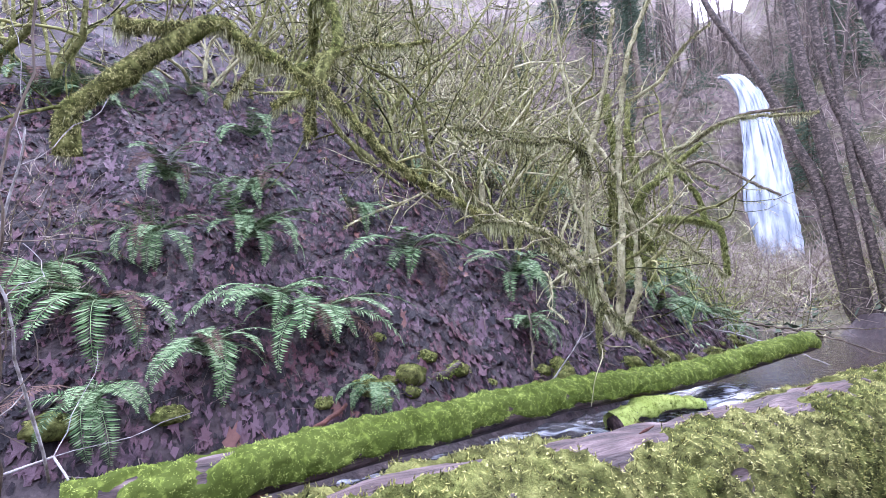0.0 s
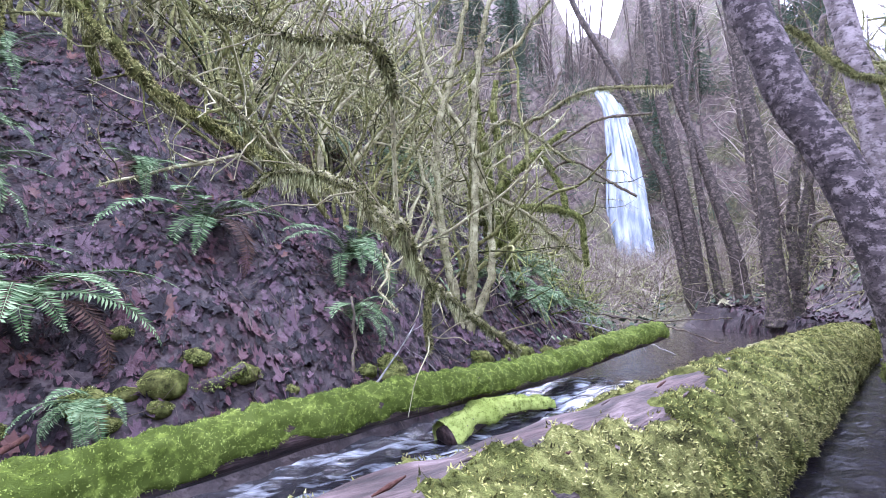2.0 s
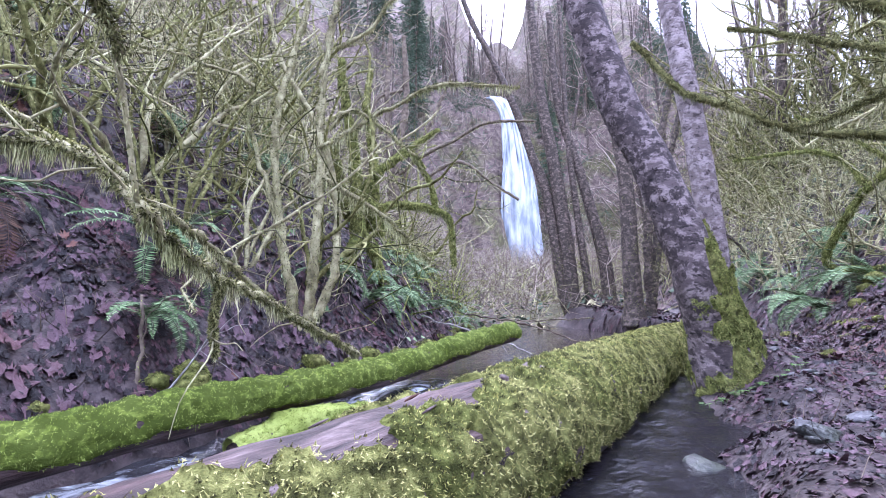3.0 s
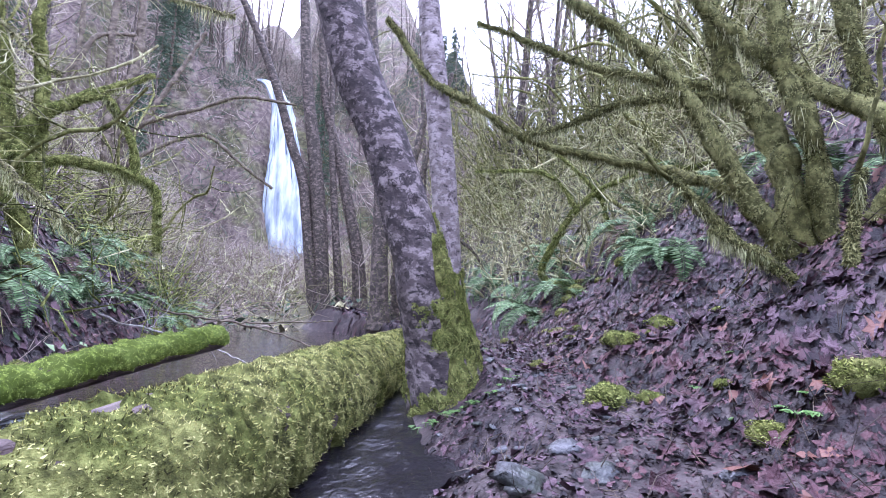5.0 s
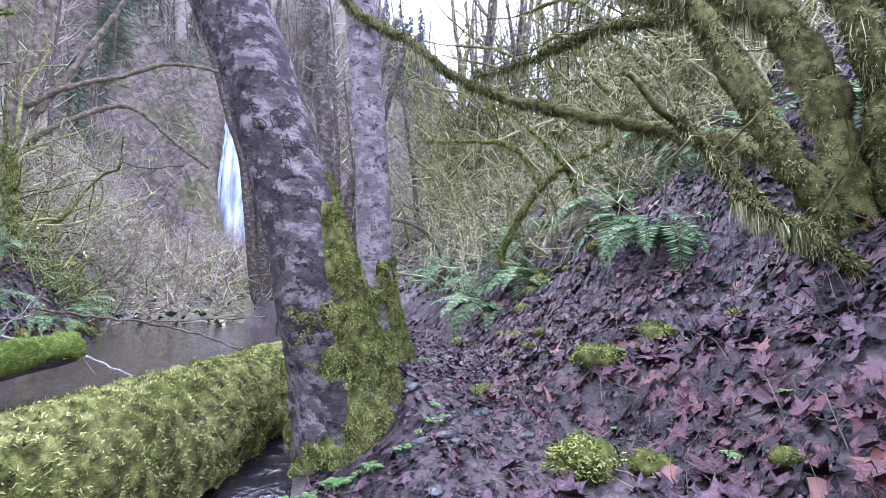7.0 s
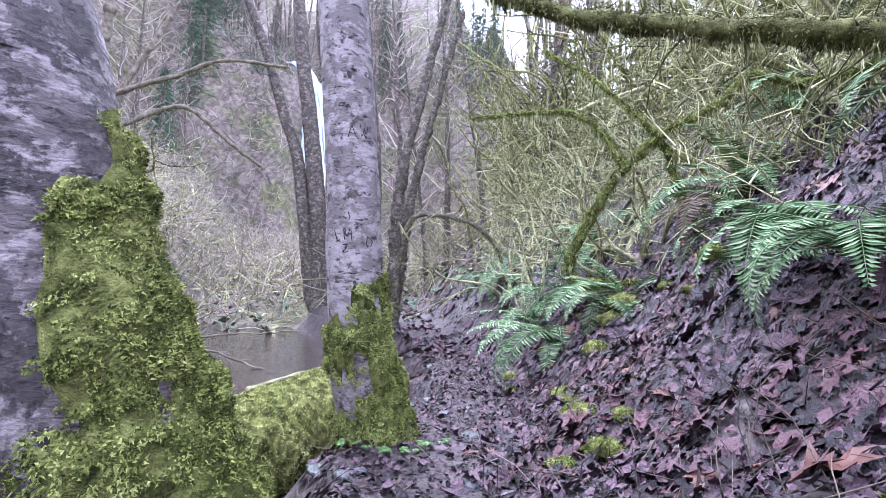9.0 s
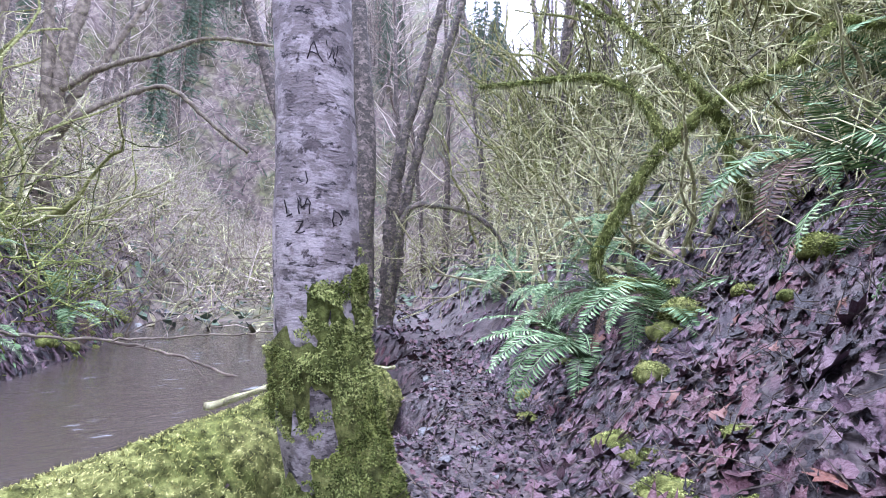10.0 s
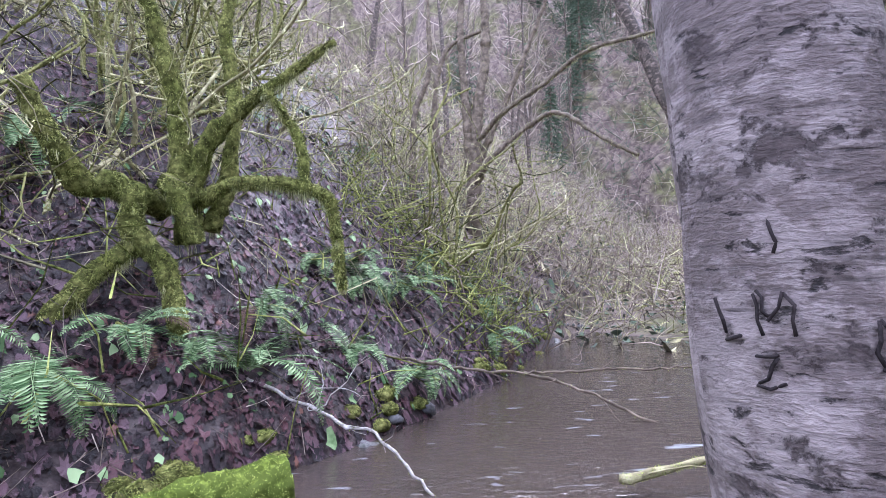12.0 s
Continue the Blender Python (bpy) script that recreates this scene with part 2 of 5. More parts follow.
# ---- mesh helpers ----
class Build:
    def __init__(self):
        self.v, self.f = [], []

    def tube(self, pts, radii, sides=6, cap=True, lump=0.0, rng=None):
        pts = [Vector(p) for p in pts]
        base = len(self.v)
        up = Vector((0.31, 0.17, 0.93))
        n = len(pts)
        for i, p in enumerate(pts):
            d = (pts[min(i + 1, n - 1)] - pts[max(i - 1, 0)]).normalized()
            a = d.cross(up)
            if a.length < 1e-3:
                a = d.cross(Vector((1, 0, 0)))
            a.normalize()
            up = a.cross(d).normalized()
            for k in range(sides):
                t = 2 * math.pi * k / sides
                r = radii[i]
                if lump:
                    r *= 1 + lump * noise.noise(p * 3.1 + Vector((k * 1.7, 0, 0))) + (rng.uniform(-lump, lump) * 0.4 if rng else 0)
                self.v.append(p + (a * math.cos(t) + up * math.sin(t)) * r)
        for i in range(n - 1):
            for k in range(sides):
                k2 = (k + 1) % sides
                self.f.append((base + i * sides + k, base + i * sides + k2, base + (i + 1) * sides + k2, base + (i + 1) * sides + k))
        if cap:
            self.f.append(tuple(base + k for k in reversed(range(sides))))
            self.f.append(tuple(base + (n - 1) * sides + k for k in range(sides)))

    def blade(self, p, d, w, side):
        b = len(self.v)
        self.v += [p - side * w, p + side * w, p + d]
        self.f.append((b, b + 1, b + 2))

    def poly(self, pts):
        b = len(self.v)
        self.v += pts
        self.f.append(tuple(range(b, b + len(pts))))

    def mesh(self, name, material, smooth=True):
        me = bpy.data.meshes.new(name)
        me.from_pydata([tuple(p) for p in self.v], [], self.f)
        me.materials.append(material)
        if smooth:
            me.polygons.foreach_set("use_smooth", [True] * len(me.polygons))
        me.update()
        return me


def part(name, build, material, parent, label="", smooth=True):
    ob = new(name, build.mesh(name, material, smooth) if isinstance(build, Build) else build)
    ob.parent = parent
    return tagged(ob, label)


def thing(name, label, category, group="", kind="", at=(0, 0, 0)):
    ob = new(name)
    ob.location = at
    return tagged(ob, label, category, group, kind)


def curve_pts(ctrl, step=0.12):
    """A smooth line through the given points."""
    c = [Vector(p) for p in ctrl]
    c = [c[0] * 2 - c[1]] + c + [c[-1] * 2 - c[-2]]
    out = []
    for i in range(1, len(c) - 2):
        k = max(2, int((c[i + 1] - c[i]).length / step))
        for j in range(k):
            t = j / k
            out.append(0.5 * (2 * c[i] + (c[i + 1] - c[i - 1]) * t + (2 * c[i - 1] - 5 * c[i] + 4 * c[i + 1] - c[i + 2]) * t * t
                              + (3 * c[i] - c[i - 1] - 3 * c[i + 1] + c[i + 2]) * t ** 3))
    out.append(c[-2])
    return out


def rv(rng, s=1.0):
    return Vector((rng.gauss(0, 1), rng.gauss(0, 1), rng.gauss(0, 1))) * s


def wander(rng, start, way, length, wob=0.25, lift=0.0, seg=0.15):
    pts, p, d = [Vector(start)], Vector(start), Vector(way).normalized()
    n = max(3, int(length / seg))
    for i in range(n):
        d = (d + rv(rng, wob * 0.5) + Vector((0, 0, lift))).normalized()
        p = p + d * (length / n)
        pts.append(p.copy())
    return pts


def taper(pts, r0, r1):
    n = len(pts) - 1
    return [r0 + (r1 - r0) * (i / n) for i in range(n + 1)]


# ---- the lie of the land ----
FOOT = np.array([(-30, -6), (-9, 0.6), (-4, 3.2), (-1.2, 4.75), (0, 5.35), (1.5, 6.3), (3.3, 7.55), (5, 9.2), (6.2, 10.6), (7.2, 12), (8.7, 14.5), (10.6, 19.5), (13, 24.5), (18, 33), (24, 45), (32, 62), (46, 92)])
TRAIL = np.array([(-20, -9), (-3, -1.5), (0, 0), (1.3, 0.9), (3.2, 2.0), (5, 2.9), (6.4, 3.9), (7.7, 5.0), (9, 5.9), (10.6, 7.1), (12.3, 9.2), (15, 13), (19, 18), (25, 25), (60, 50)])
TRAILZ = np.array([-1.0, -0.3, -0.12, -0.05, 0.08, 0.24, 0.36, 0.52, 0.5, 0.4, 0.4, 0.6, 1.0, 2.0, 6.0])


def offset(line, x, y):
    """Distance to the left of a line of points, and where along it (in points)."""
    best = np.full(x.shape, 1e9)
    side, along = np.zeros(x.shape), np.zeros(x.shape)
    for i in range(len(line) - 1):
        (ax, ay), (bx, by) = line[i], line[i + 1]
        dx, dy = bx - ax, by - ay
        ll = dx * dx + dy * dy
        t = np.clip(((x - ax) * dx + (y - ay) * dy) / ll, 0, 1)
        px, py = x - ax - t * dx, y - ay - t * dy
        d = np.hypot(px, py)
        near = d < best
        sg = np.sign(dx * (y - ay) - dy * (x - ax))
        best = np.where(near, d, best)
        side = np.where(near, d * sg, side)
        along = np.where(near, i + t, along)
    return side, along


def smooth(a, b, v):
    t = np.clip((v - a) / (b - a), 0, 1)
    return t * t * (3 - 2 * t)


def land(x, y):
    """Height of the ground, for arrays of x and y."""
    x, y = np.asarray(x, float), np.asarray(y, float)
    dl, _ = offset(FOOT, x, y)
    dt, al = offset(TRAIL, x, y)
    dr = -dt
    tz = np.interp(al, np.arange(len(TRAILZ)), TRAILZ)
    q = x * 0.54 + y * 0.84
    bed = -0.38 + np.maximum(0, q - 21) * 0.12
    wide = 2.6 * smooth(12.5, 15.5, x)
    z = bed + (tz - bed) * smooth(-1.4 - wide, 0.1 - 0.5 * smooth(6.2, 7.5, x) - wide, dr + 0.16 * np.sin(x * 4.3 + 1.2 * np.sin(y * 3.1)))
    z = z + 0.22 * np.exp(-((x - 6.72) ** 2 + (y - 4.95) ** 2) / 0.4)
    steep = 0.6 + 0.28 * smooth(8, 11, x)
    verge = 0.45 + 0.62 * smooth(7.4, 6.5, x) * smooth(3.5, 5.0, x)
    z = z + np.maximum(dr - verge, 0) * steep + np.clip(dr - 0.3, 0, verge - 0.3) * 0.16 + np.where(dr > 3, (dr - 3) * 0.12, 0) - np.maximum(dr - 8, 0) * 0.5 - np.maximum(dr - 15, 0) * (steep - 0.4)
    up = np.maximum(dl, 0)
    z = np.where(dl > -0.35, np.maximum(z, bed + 0.5 * smooth(-0.35, 0.15, dl) + np.minimum(up, 14) * 0.93 + np.maximum(up - 14, 0) * 0.5), z)
    c = x * 0.84 - y * 0.54
    wall = np.maximum(0, q - 69 - 3 * np.sin(c * 0.22 - 0.1) - 1.6 * np.sin(c * 0.55))
    low = 1 - smooth(26, 50, c)
    z = z + (np.minimum(wall, 8) * 2.9 + np.clip(wall - 8, 0, 60) * (0.6 + 0.4 * smooth(1, 7, c))) * low
    wob = 0.10 * np.sin(x * 2.3 + 1.1 * np.sin(y * 1.7)) * np.sin(y * 2.9 + np.sin(x * 1.3)) + 0.05 * np.sin(x * 6.1 + y * 2.2) * np.sin(y * 5.3 - x * 1.9)
    hill = np.clip(np.maximum(up, np.maximum(dr - 0.3, 0)), 0, 1)
    far = smooth(10, 60, q)
    z = z + wob * (0.25 + hill) * (1 + 4 * far)
    z = z + 0.9 * far * np.sin(x * 0.55 + 1) * np.sin(y * 0.5)
    return z


def ground_z(x, y):
    return float(land(np.array([x]), np.array([y]))[0])


# ---- ground and water ----
def axis(parts):
    return np.concatenate([np.arange(a, b, s) for a, b, s in parts])


gx = axis([(-300, -40, 26), (-40, -8, 1.6), (-8, 14, 0.13), (14, 34, 0.5), (34, 112, 1.4), (112, 301, 22)])
gy = axis([(-300, -40, 26), (-40, -4, 1.8), (-4, 14, 0.13), (14, 50, 0.5), (50, 128, 1.4), (128, 310, 22)])
X, Y = np.meshgrid(gx, gy)
Z = land(X, Y)
gm = bpy.data.meshes.new("ground")
nx, ny = len(gx), len(gy)
idx = np.arange(nx * ny).reshape(ny, nx)
quads = np.stack([idx[:-1, :-1], idx[:-1, 1:], idx[1:, 1:], idx[1:, :-1]], -1).reshape(-1, 4)
gm.from_pydata(np.stack([X, Y, Z], -1).reshape(-1, 3).tolist(), [], quads.tolist())
gm.polygons.foreach_set("use_smooth", [True] * len(gm.polygons))
gm.materials.append(SOIL)
gm.materials.append(HILL)
mid = (X * 0.54 + Y * 0.84)[:-1, :-1].reshape(-1)
gm.polygons.foreach_set("material_index", (mid > 23).astype(np.int32))
ground = tagged(new("ground", gm), "damp brown forest soil sloping to the stream", "ground", kind="structure")


def water_z(x, y):
    """The stream: a still pool above, dropping by a small cascade between the two logs."""
    u = x * 0.84 + y * 0.54
    return 0.03 - 0.2 * smooth(7.2, 6.0, u) - 0.25 * smooth(5.6, 0.0, u)


def sheet(name, pts_x, pts_y, zfun, material, keep, label, ripple=0.0):
    xx, yy = np.meshgrid(pts_x, pts_y)
    zz = zfun(xx, yy)
    zz = zz + ripple * (np.sin(xx * 13 + 2 * np.sin(yy * 7)) * np.sin(yy * 17 - xx * 5)) * 0.5
    ok = keep(xx, yy)
    n = xx.shape[1]
    ids = np.arange(xx.size).reshape(xx.shape)
    q = np.stack([ids[:-1, :-1], ids[:-1, 1:], ids[1:, 1:], ids[1:, :-1]], -1).reshape(-1, 4)
    k = ok.reshape(-1)
    q = q[k[q].any(axis=1)]
    used = np.unique(q)
    remap = np.zeros(xx.size, int)
    remap[used] = np.arange(len(used))
    vs = np.stack([xx, yy, zz], -1).reshape(-1, 3)[used]
    me = bpy.data.meshes.new(name)
    me.from_pydata(vs.tolist(), [], remap[q].tolist())
    me.polygons.foreach_set("use_smooth", [True] * len(me.polygons))
    me.materials.append(material)
    return tagged(new(name, me), label, "water", kind="structure")


def log_side(x, y):
    """Distance across from the big log's axis, to its right."""
    return (x - 1.6) * 0.542 - (y - 2.97) * 0.84


def in_stream(x, y):
    return (land(x, y) < water_z(x, y) + 0.08) & (x * 0.54 + y * 0.84 < 37)


sheet("water_pool", np.arange(2.0, 24, 0.09), np.arange(5, 34, 0.12), water_z, POOL,
      lambda x, y: in_stream(x, y) & (x * 0.84 + y * 0.54 > 7.4), "slow brown pool with small ripples", 0.012)
sheet("water_cascade", np.arange(-5, 7.5, 0.07), np.arange(0, 9, 0.07), lambda x, y: water_z(x, y) - 0.5 * smooth(-0.3, 0.2, log_side(x, y)), RAPID,
      lambda x, y: in_stream(x, y) & (x * 0.84 + y * 0.54 < 7.6) & (log_side(x, y) < 0.1), "fast dark water with white foam between mossy logs", 0.05)
sheet("water_rivulet", np.arange(-1, 9.2, 0.07), np.arange(0, 8, 0.07), lambda x, y: np.interp(x * 0.84 + y * 0.54, [0, 3, 5, 6.5, 8, 10.5, 12], [-0.3, -0.16, -0.06, 0.0, 0.05, 0.09, 0.02]), RILL,
      lambda x, y: (log_side(x, y) > -0.1) & (land(x, y) < np.interp(x * 0.84 + y * 0.54, [0, 3, 5, 6.5, 8, 10.5, 12], [-0.3, -0.16, -0.06, 0.0, 0.05, 0.09, 0.02]) + 0.06), "shallow rivulet over dark wet stones", 0.03)


# ---- waterfall ----
def make_falls():
    rng = random.Random(5)
    th = thing("waterfall", "tall narrow white waterfall leaping from a mossy cliff", "waterfall", at=(38.5, 59.0, 6))
    line = curve_pts([(36.6, 61.8, 30.6), (37.3, 60.3, 29.6), (38.1, 59.3, 27.0), (38.6, 58.9, 23.4), (38.9, 58.5, 17.4), (39.1, 58.3, 11.7), (39.4, 58.1, 3.7)], 0.6)
    across = Vector((0.84, -0.54, 0))
    b = Build()
    n, m = len(line), 26
    for i, p in enumerate(line):
        t = i / (n - 1)
        half = 0.5 + 2.15 * min(1, t * 1.25) ** 0.8
        for k in range(m):
            s = k / (m - 1) * 2 - 1
            bulge = 0.7 * (1 - s * s) * (0.3 + t)
            edge = 0.16 * noise.noise(Vector((s * 3, t * 14, 3))) + 0.25 * noise.noise(Vector((s * 7, t * 3, 9)))
            b.v.append(p + across * (s * half * (1 + 0.12 * noise.noise(Vector((t * 9, s, 1))))) + Vector((-0.54, -0.84, 0)) * (bulge + edge))
    for i in range(n - 1):
        for k in range(m - 1):
            a = i * m + k
            b.f.append((a, a + 1, a + m + 1, a + m))
    strands = Build()
    for _ in range(46):
        i0 = rng.randrange(2, n - 9)
        s = rng.choice((-1, 1)) * rng.uniform(0.75, 1.15)
        path = []
        for i in range(i0, min(n, i0 + rng.randint(6, 16))):
            half = 0.5 + 2.15 * min(1, i / (n - 1) * 1.25) ** 0.8
            path.append(line[i] + across * s * half + rv(rng, 0.05) + Vector((-0.2, -0.32, 0)))
        strands.tube(path, [0.02 + 0.1 * math.sin(math.pi * (k + 0.3) / (len(path) + 0.6)) for k in range(len(path))], 5, True, 0.4, rng)
    sp = part("water_strand", strands, FALLS, th)
    sp.matrix_parent_inverse = Matrix.Translation((-38.5, -59.0, -6))
    ob = part("falling_water", b, FALLS, th)
    ob.matrix_parent_inverse = Matrix.Translation((-38.5, -59.0, -6))
    solid = ob.modifiers.new("thick", "SOLIDIFY")
    solid.thickness = 0.25
    return th


make_falls()


# ---- moss ----
def moss_blades(b, rng, pts, radii, count, length, hang=0.0, top=0.0, patch=0.0, width=0.35, grow=None):
    """Short moss shoots over a round limb; hang lets them droop, top keeps them to the upper side."""
    seg = len(pts) - 1
    for _ in range(count):
        i = rng.randrange(seg)
        t = rng.random()
        p = pts[i].lerp(pts[i + 1], t)
        r = radii[i] + (radii[i + 1] - radii[i]) * t
        d = (pts[i + 1] - pts[i]).normalized()
        o = rv(rng)
        o = o - d * o.dot(d)
        if o.length < 1e-4:
            continue
        o.normalize()
        if top and o.z < -0.6:
            continue
        at = p + o * r * 0.97
        if patch is not None and top and not mossy(at, o.z, patch):
            continue
        if grow and not grow(at, o):
            continue
        if top or grow:
            at = p + o * (r + 0.027 + moss_lump(p + o * r))
        ln = length * rng.uniform(0.5, 1.5)
        ln *= 1 + 0.45 * noise.noise(at * 9)
        flat = 0.45 if (top or grow) else 0.6
        way = (o * flat + rv(rng, 0.5) + Vector((0, 0, -hang * rng.random()))).normalized() * ln
        side = (o.cross(way).normalized() + rv(rng, 0.25)).normalized()
        if hang and o.z < 0.1 and rng.random() < (0.2 if hang > 1 else 0.07) * hang:
            way = Vector((rng.gauss(0, 0.12), rng.gauss(0, 0.12), -1)) * ln * rng.uniform(1.5, 5.5)
            side = rv(rng).cross(way).normalized() * 0.3
        b.blade(at, way, length * width * rng.uniform(0.6, 1.3), side)


def moss_curtain(b, rng, pts, radii, count, length):
    """Thin wisps of moss hanging in clusters under a limb."""
    seg = len(pts) - 1
    for _ in range(count):
        i = rng.randrange(seg)
        p = pts[i].lerp(pts[i + 1], rng.random())
        thick = noise.noise(p * 2.6) + 0.5 * noise.noise(p * 8.0)
        if thick < -0.1:
            continue
        ln = length * rng.uniform(0.25, 1.0) * (0.5 + 1.2 * max(0, thick))
        side = Vector((rng.gauss(0, 1), rng.gauss(0, 1), 0)).normalized()
        a = p + side * radii[i] * rng.uniform(0, 0.9) - Vector((0, 0, radii[i] * 0.4))
        mid = a + Vector((rng.gauss(0, 0.012), rng.gauss(0, 0.012), -ln * 0.55))
        tip = mid + Vector((rng.gauss(0, 0.015), rng.gauss(0, 0.015), -ln * 0.45))
        w = side.cross(Vector((0, 0, 1))) * rng.uniform(0.001, 0.003)
        b.poly([a - w, a + w, mid + w * 0.8, tip, mid - w * 0.8])


def mossy(at, up, patch):
    """Whether moss grows at a place on a log: in patches, mostly above."""
    v = noise.noise(at * 2.3) + 0.5 * noise.noise(at * 6.1) + 0.3 * noise.noise(at * 19)
    return v > patch - 0.45 and up > -0.35 + 0.3 * noise.noise(at * 3.7)


def worn(at, o):
    """The bare strip along the top of the big log, where feet have rubbed the moss away."""
    if at.x > 4.3 or o.z < 0.55:
        return False
    v = noise.noise(at * 1.9) + 0.5 * noise.noise(at * 5.3) + 0.35 * noise.noise(at * 21) + 0.75 * math.exp(-((at.x - 1.9) / 0.75) ** 2)
    return v + 1.1 * (1 - abs(o.x * -0.54 + o.y * 0.84 - 0.12) / 0.5) - 0.12 * max(0, at.x - 1.5) > 0.5


def moss_lump(at):
    return 0.03 * noise.noise(at * 5.5) + 0.05 * (abs(noise.noise(at * 9)) - 0.2) + 0.016 * noise.noise(at * 37)


def moss_mat(b, pts, radii, sides, grow, thick=0.012):
    """A lumpy skin of moss over a limb, where grow(place, outward) says so."""
    base = len(b.v)
    up = Vector((0.31, 0.17, 0.93))
    n = len(pts)
    grows, rims = [], []
    for i, p in enumerate(pts):
        d = (pts[min(i + 1, n - 1)] - pts[max(i - 1, 0)]).normalized()
        a = d.cross(up).normalized()
        up = a.cross(d).normalized()
        for k in range(sides):
            t = 2 * math.pi * k / sides
            o = a * math.cos(t) + up * math.sin(t)
            at = p + o * radii[i]
            grows.append(1.0 if grow(at, o) else 0.0)
            rims.append((p, o, radii[i] + 0.016 + moss_lump(at)))
    g = np.array(grows).reshape(n, sides)
    for _ in range(2):
        g = (g * 2 + np.roll(g, 1, 1) + np.roll(g, -1, 1) + np.vstack([g[:1], g[:-1]]) + np.vstack([g[1:], g[-1:]])) / 6
    g = g.reshape(-1)
    b.v += [p + o * (r + thick - 0.075 * (1 - min(1.0, 1.5 * float(g[i])))) for i, (p, o, r) in enumerate(rims)]
    for i in range(n - 1):
        for k in range(sides):
            k2 = (k + 1) % sides
            f = (i * sides + k, i * sides + k2, (i + 1) * sides + k2, (i + 1) * sides + k)
            if any(g[j] > 0.02 for j in f):
                b.f.append(tuple(base + j for j in f))


# ---- logs ----
def make_log(name, label, ctrl, r0, r1, sides, count, blade, patch, seed, bare, skin):
    rng = random.Random(seed)
    th = thing(name, label, "log", at=tuple(Vector(ctrl[0])))
    off = Matrix.Translation(-Vector(ctrl[0]))
    pts = curve_pts(ctrl, 0.1)
    rad = taper(pts, r0, r1)
    b = Build()
    b.tube(pts, rad, sides, True, 0.07)
    part("trunk", b, bare, th).matrix_parent_inverse = off
    under = Build()
    fine = curve_pts(ctrl, 0.034 if r0 > 0.3 else 0.045)
    moss_mat(under, fine, [r0 + (r1 - r0) * i / len(fine) for i in range(len(fine))], sides * 3, lambda at, o: mossy(at, o.z, patch) and not (r0 > 0.3 and worn(at, o)))
    part("moss_mat", under, MOSSMAT if r0 > 0.3 else MOSS, th, "dark green moss mat").matrix_parent_inverse = off
    mb = Build()
    moss_blades(mb, rng, pts, rad, count, blade, 0.35, 0.75, patch, 0.27, (lambda at, o: not worn(at, o)) if r0 > 0.3 else None)
    ob = part("moss", mb, skin, th, "bright yellow-green moss")
    ob.matrix_parent_inverse = off
    tagged(ob, kind="stuff")
    return th


big_log = make_log("fallen_log", "big fallen log thickly covered in yellow-green moss", [(-2.6, 0.25, 0.05), (0, 1.95, 0.12), (1.6, 2.97, 0.12), (4.2, 4.64, 0.18), (8.0, 7.1, 0.22), (10.3, 8.55, 0.2)], 0.44, 0.4, 40, 250000, 0.017, -0.4, 11, WOOD, MOSSY)
make_log("fallen_log", "short mossy log chunk lying in the stream", [(1.9, 5.64, -0.16), (2.3, 5.88, -0.03), (2.75, 6.16, -0.03), (3.3, 6.54, -0.1)], 0.12, 0.055, 14, 11000, 0.014, -0.15, 13, WOOD, MOSS)
thin_log = make_log("fallen_log", "slender fallen log in bright green moss at the bank's foot", [(-2.2, 3.0, -0.05), (-0.2, 4.42, 0.1), (1.44, 5.54, 0.2), (3.4, 6.85, 0.24), (5.2, 8.0, 0.42), (6.4, 8.78, 0.52)], 0.17, 0.15, 18, 80000, 0.014, -0.15, 12, WOOD, MOSS)


rng = random.Random(19)
for k in range(8):
    x = rng.uniform(0.9, 2.6)
    y = 2.97 + (x - 1.6) * 0.644 + rng.uniform(-0.22, 0.08)
    away = -log_side(x, y)
    z = 0.12 + 0.03 * (x - 1.6) + math.sqrt(max(0.02, 0.45 ** 2 - away ** 2)) - 0.004
    ln = rng.uniform(0.06, 0.15)
    a = Vector((x, y, z))
    d = (Vector((0.84, 0.54, 0.01)) + rv(rng, 0.12)).normalized()
    sb = Build()
    sb.tube([a, a + d * ln * 0.5, a + d * ln], [0.003, rng.uniform(0.005, 0.01), 0.003], 5, True, 0.3, rng)
    part("splinter", sb, REDWOOD if k % 3 else WOOD, big_log, "rotten reddish wood splinter").matrix_parent_inverse = Matrix.Translation(-Vector(big_log.location))
for log, spots in ((big_log, [(0.6, 2.35, 0.5, 0.05), (3.3, 4.0, 0.55, 0.04), (9.3, 8.0, 0.55, 0.03), (6.3, 5.75, 0.35, 0.04)]), (thin_log, [(1.5, 5.6, 0.33, 0.03), (2.8, 6.45, 0.38, 0.025), (0.1, 4.65, 0.25, 0.03), (4.6, 7.6, 0.5, 0.02)])):
    for x, y, z, r in spots:
        sb = Build()
        stub = [Vector((x, y, z - 0.08)), Vector((x + 0.01, y - 0.01, z)), Vector((x + rng.uniform(-0.03, 0.03), y - 0.03, z + rng.uniform(0.03, 0.07)))]
        sb.tube(stub, [r * 1.4, r, r * 0.7], 8, True, 0.3, rng)
        part("branch_stub", sb, WOOD, log, "broken branch stub").matrix_parent_inverse = Matrix.Translation(-Vector(log.location))


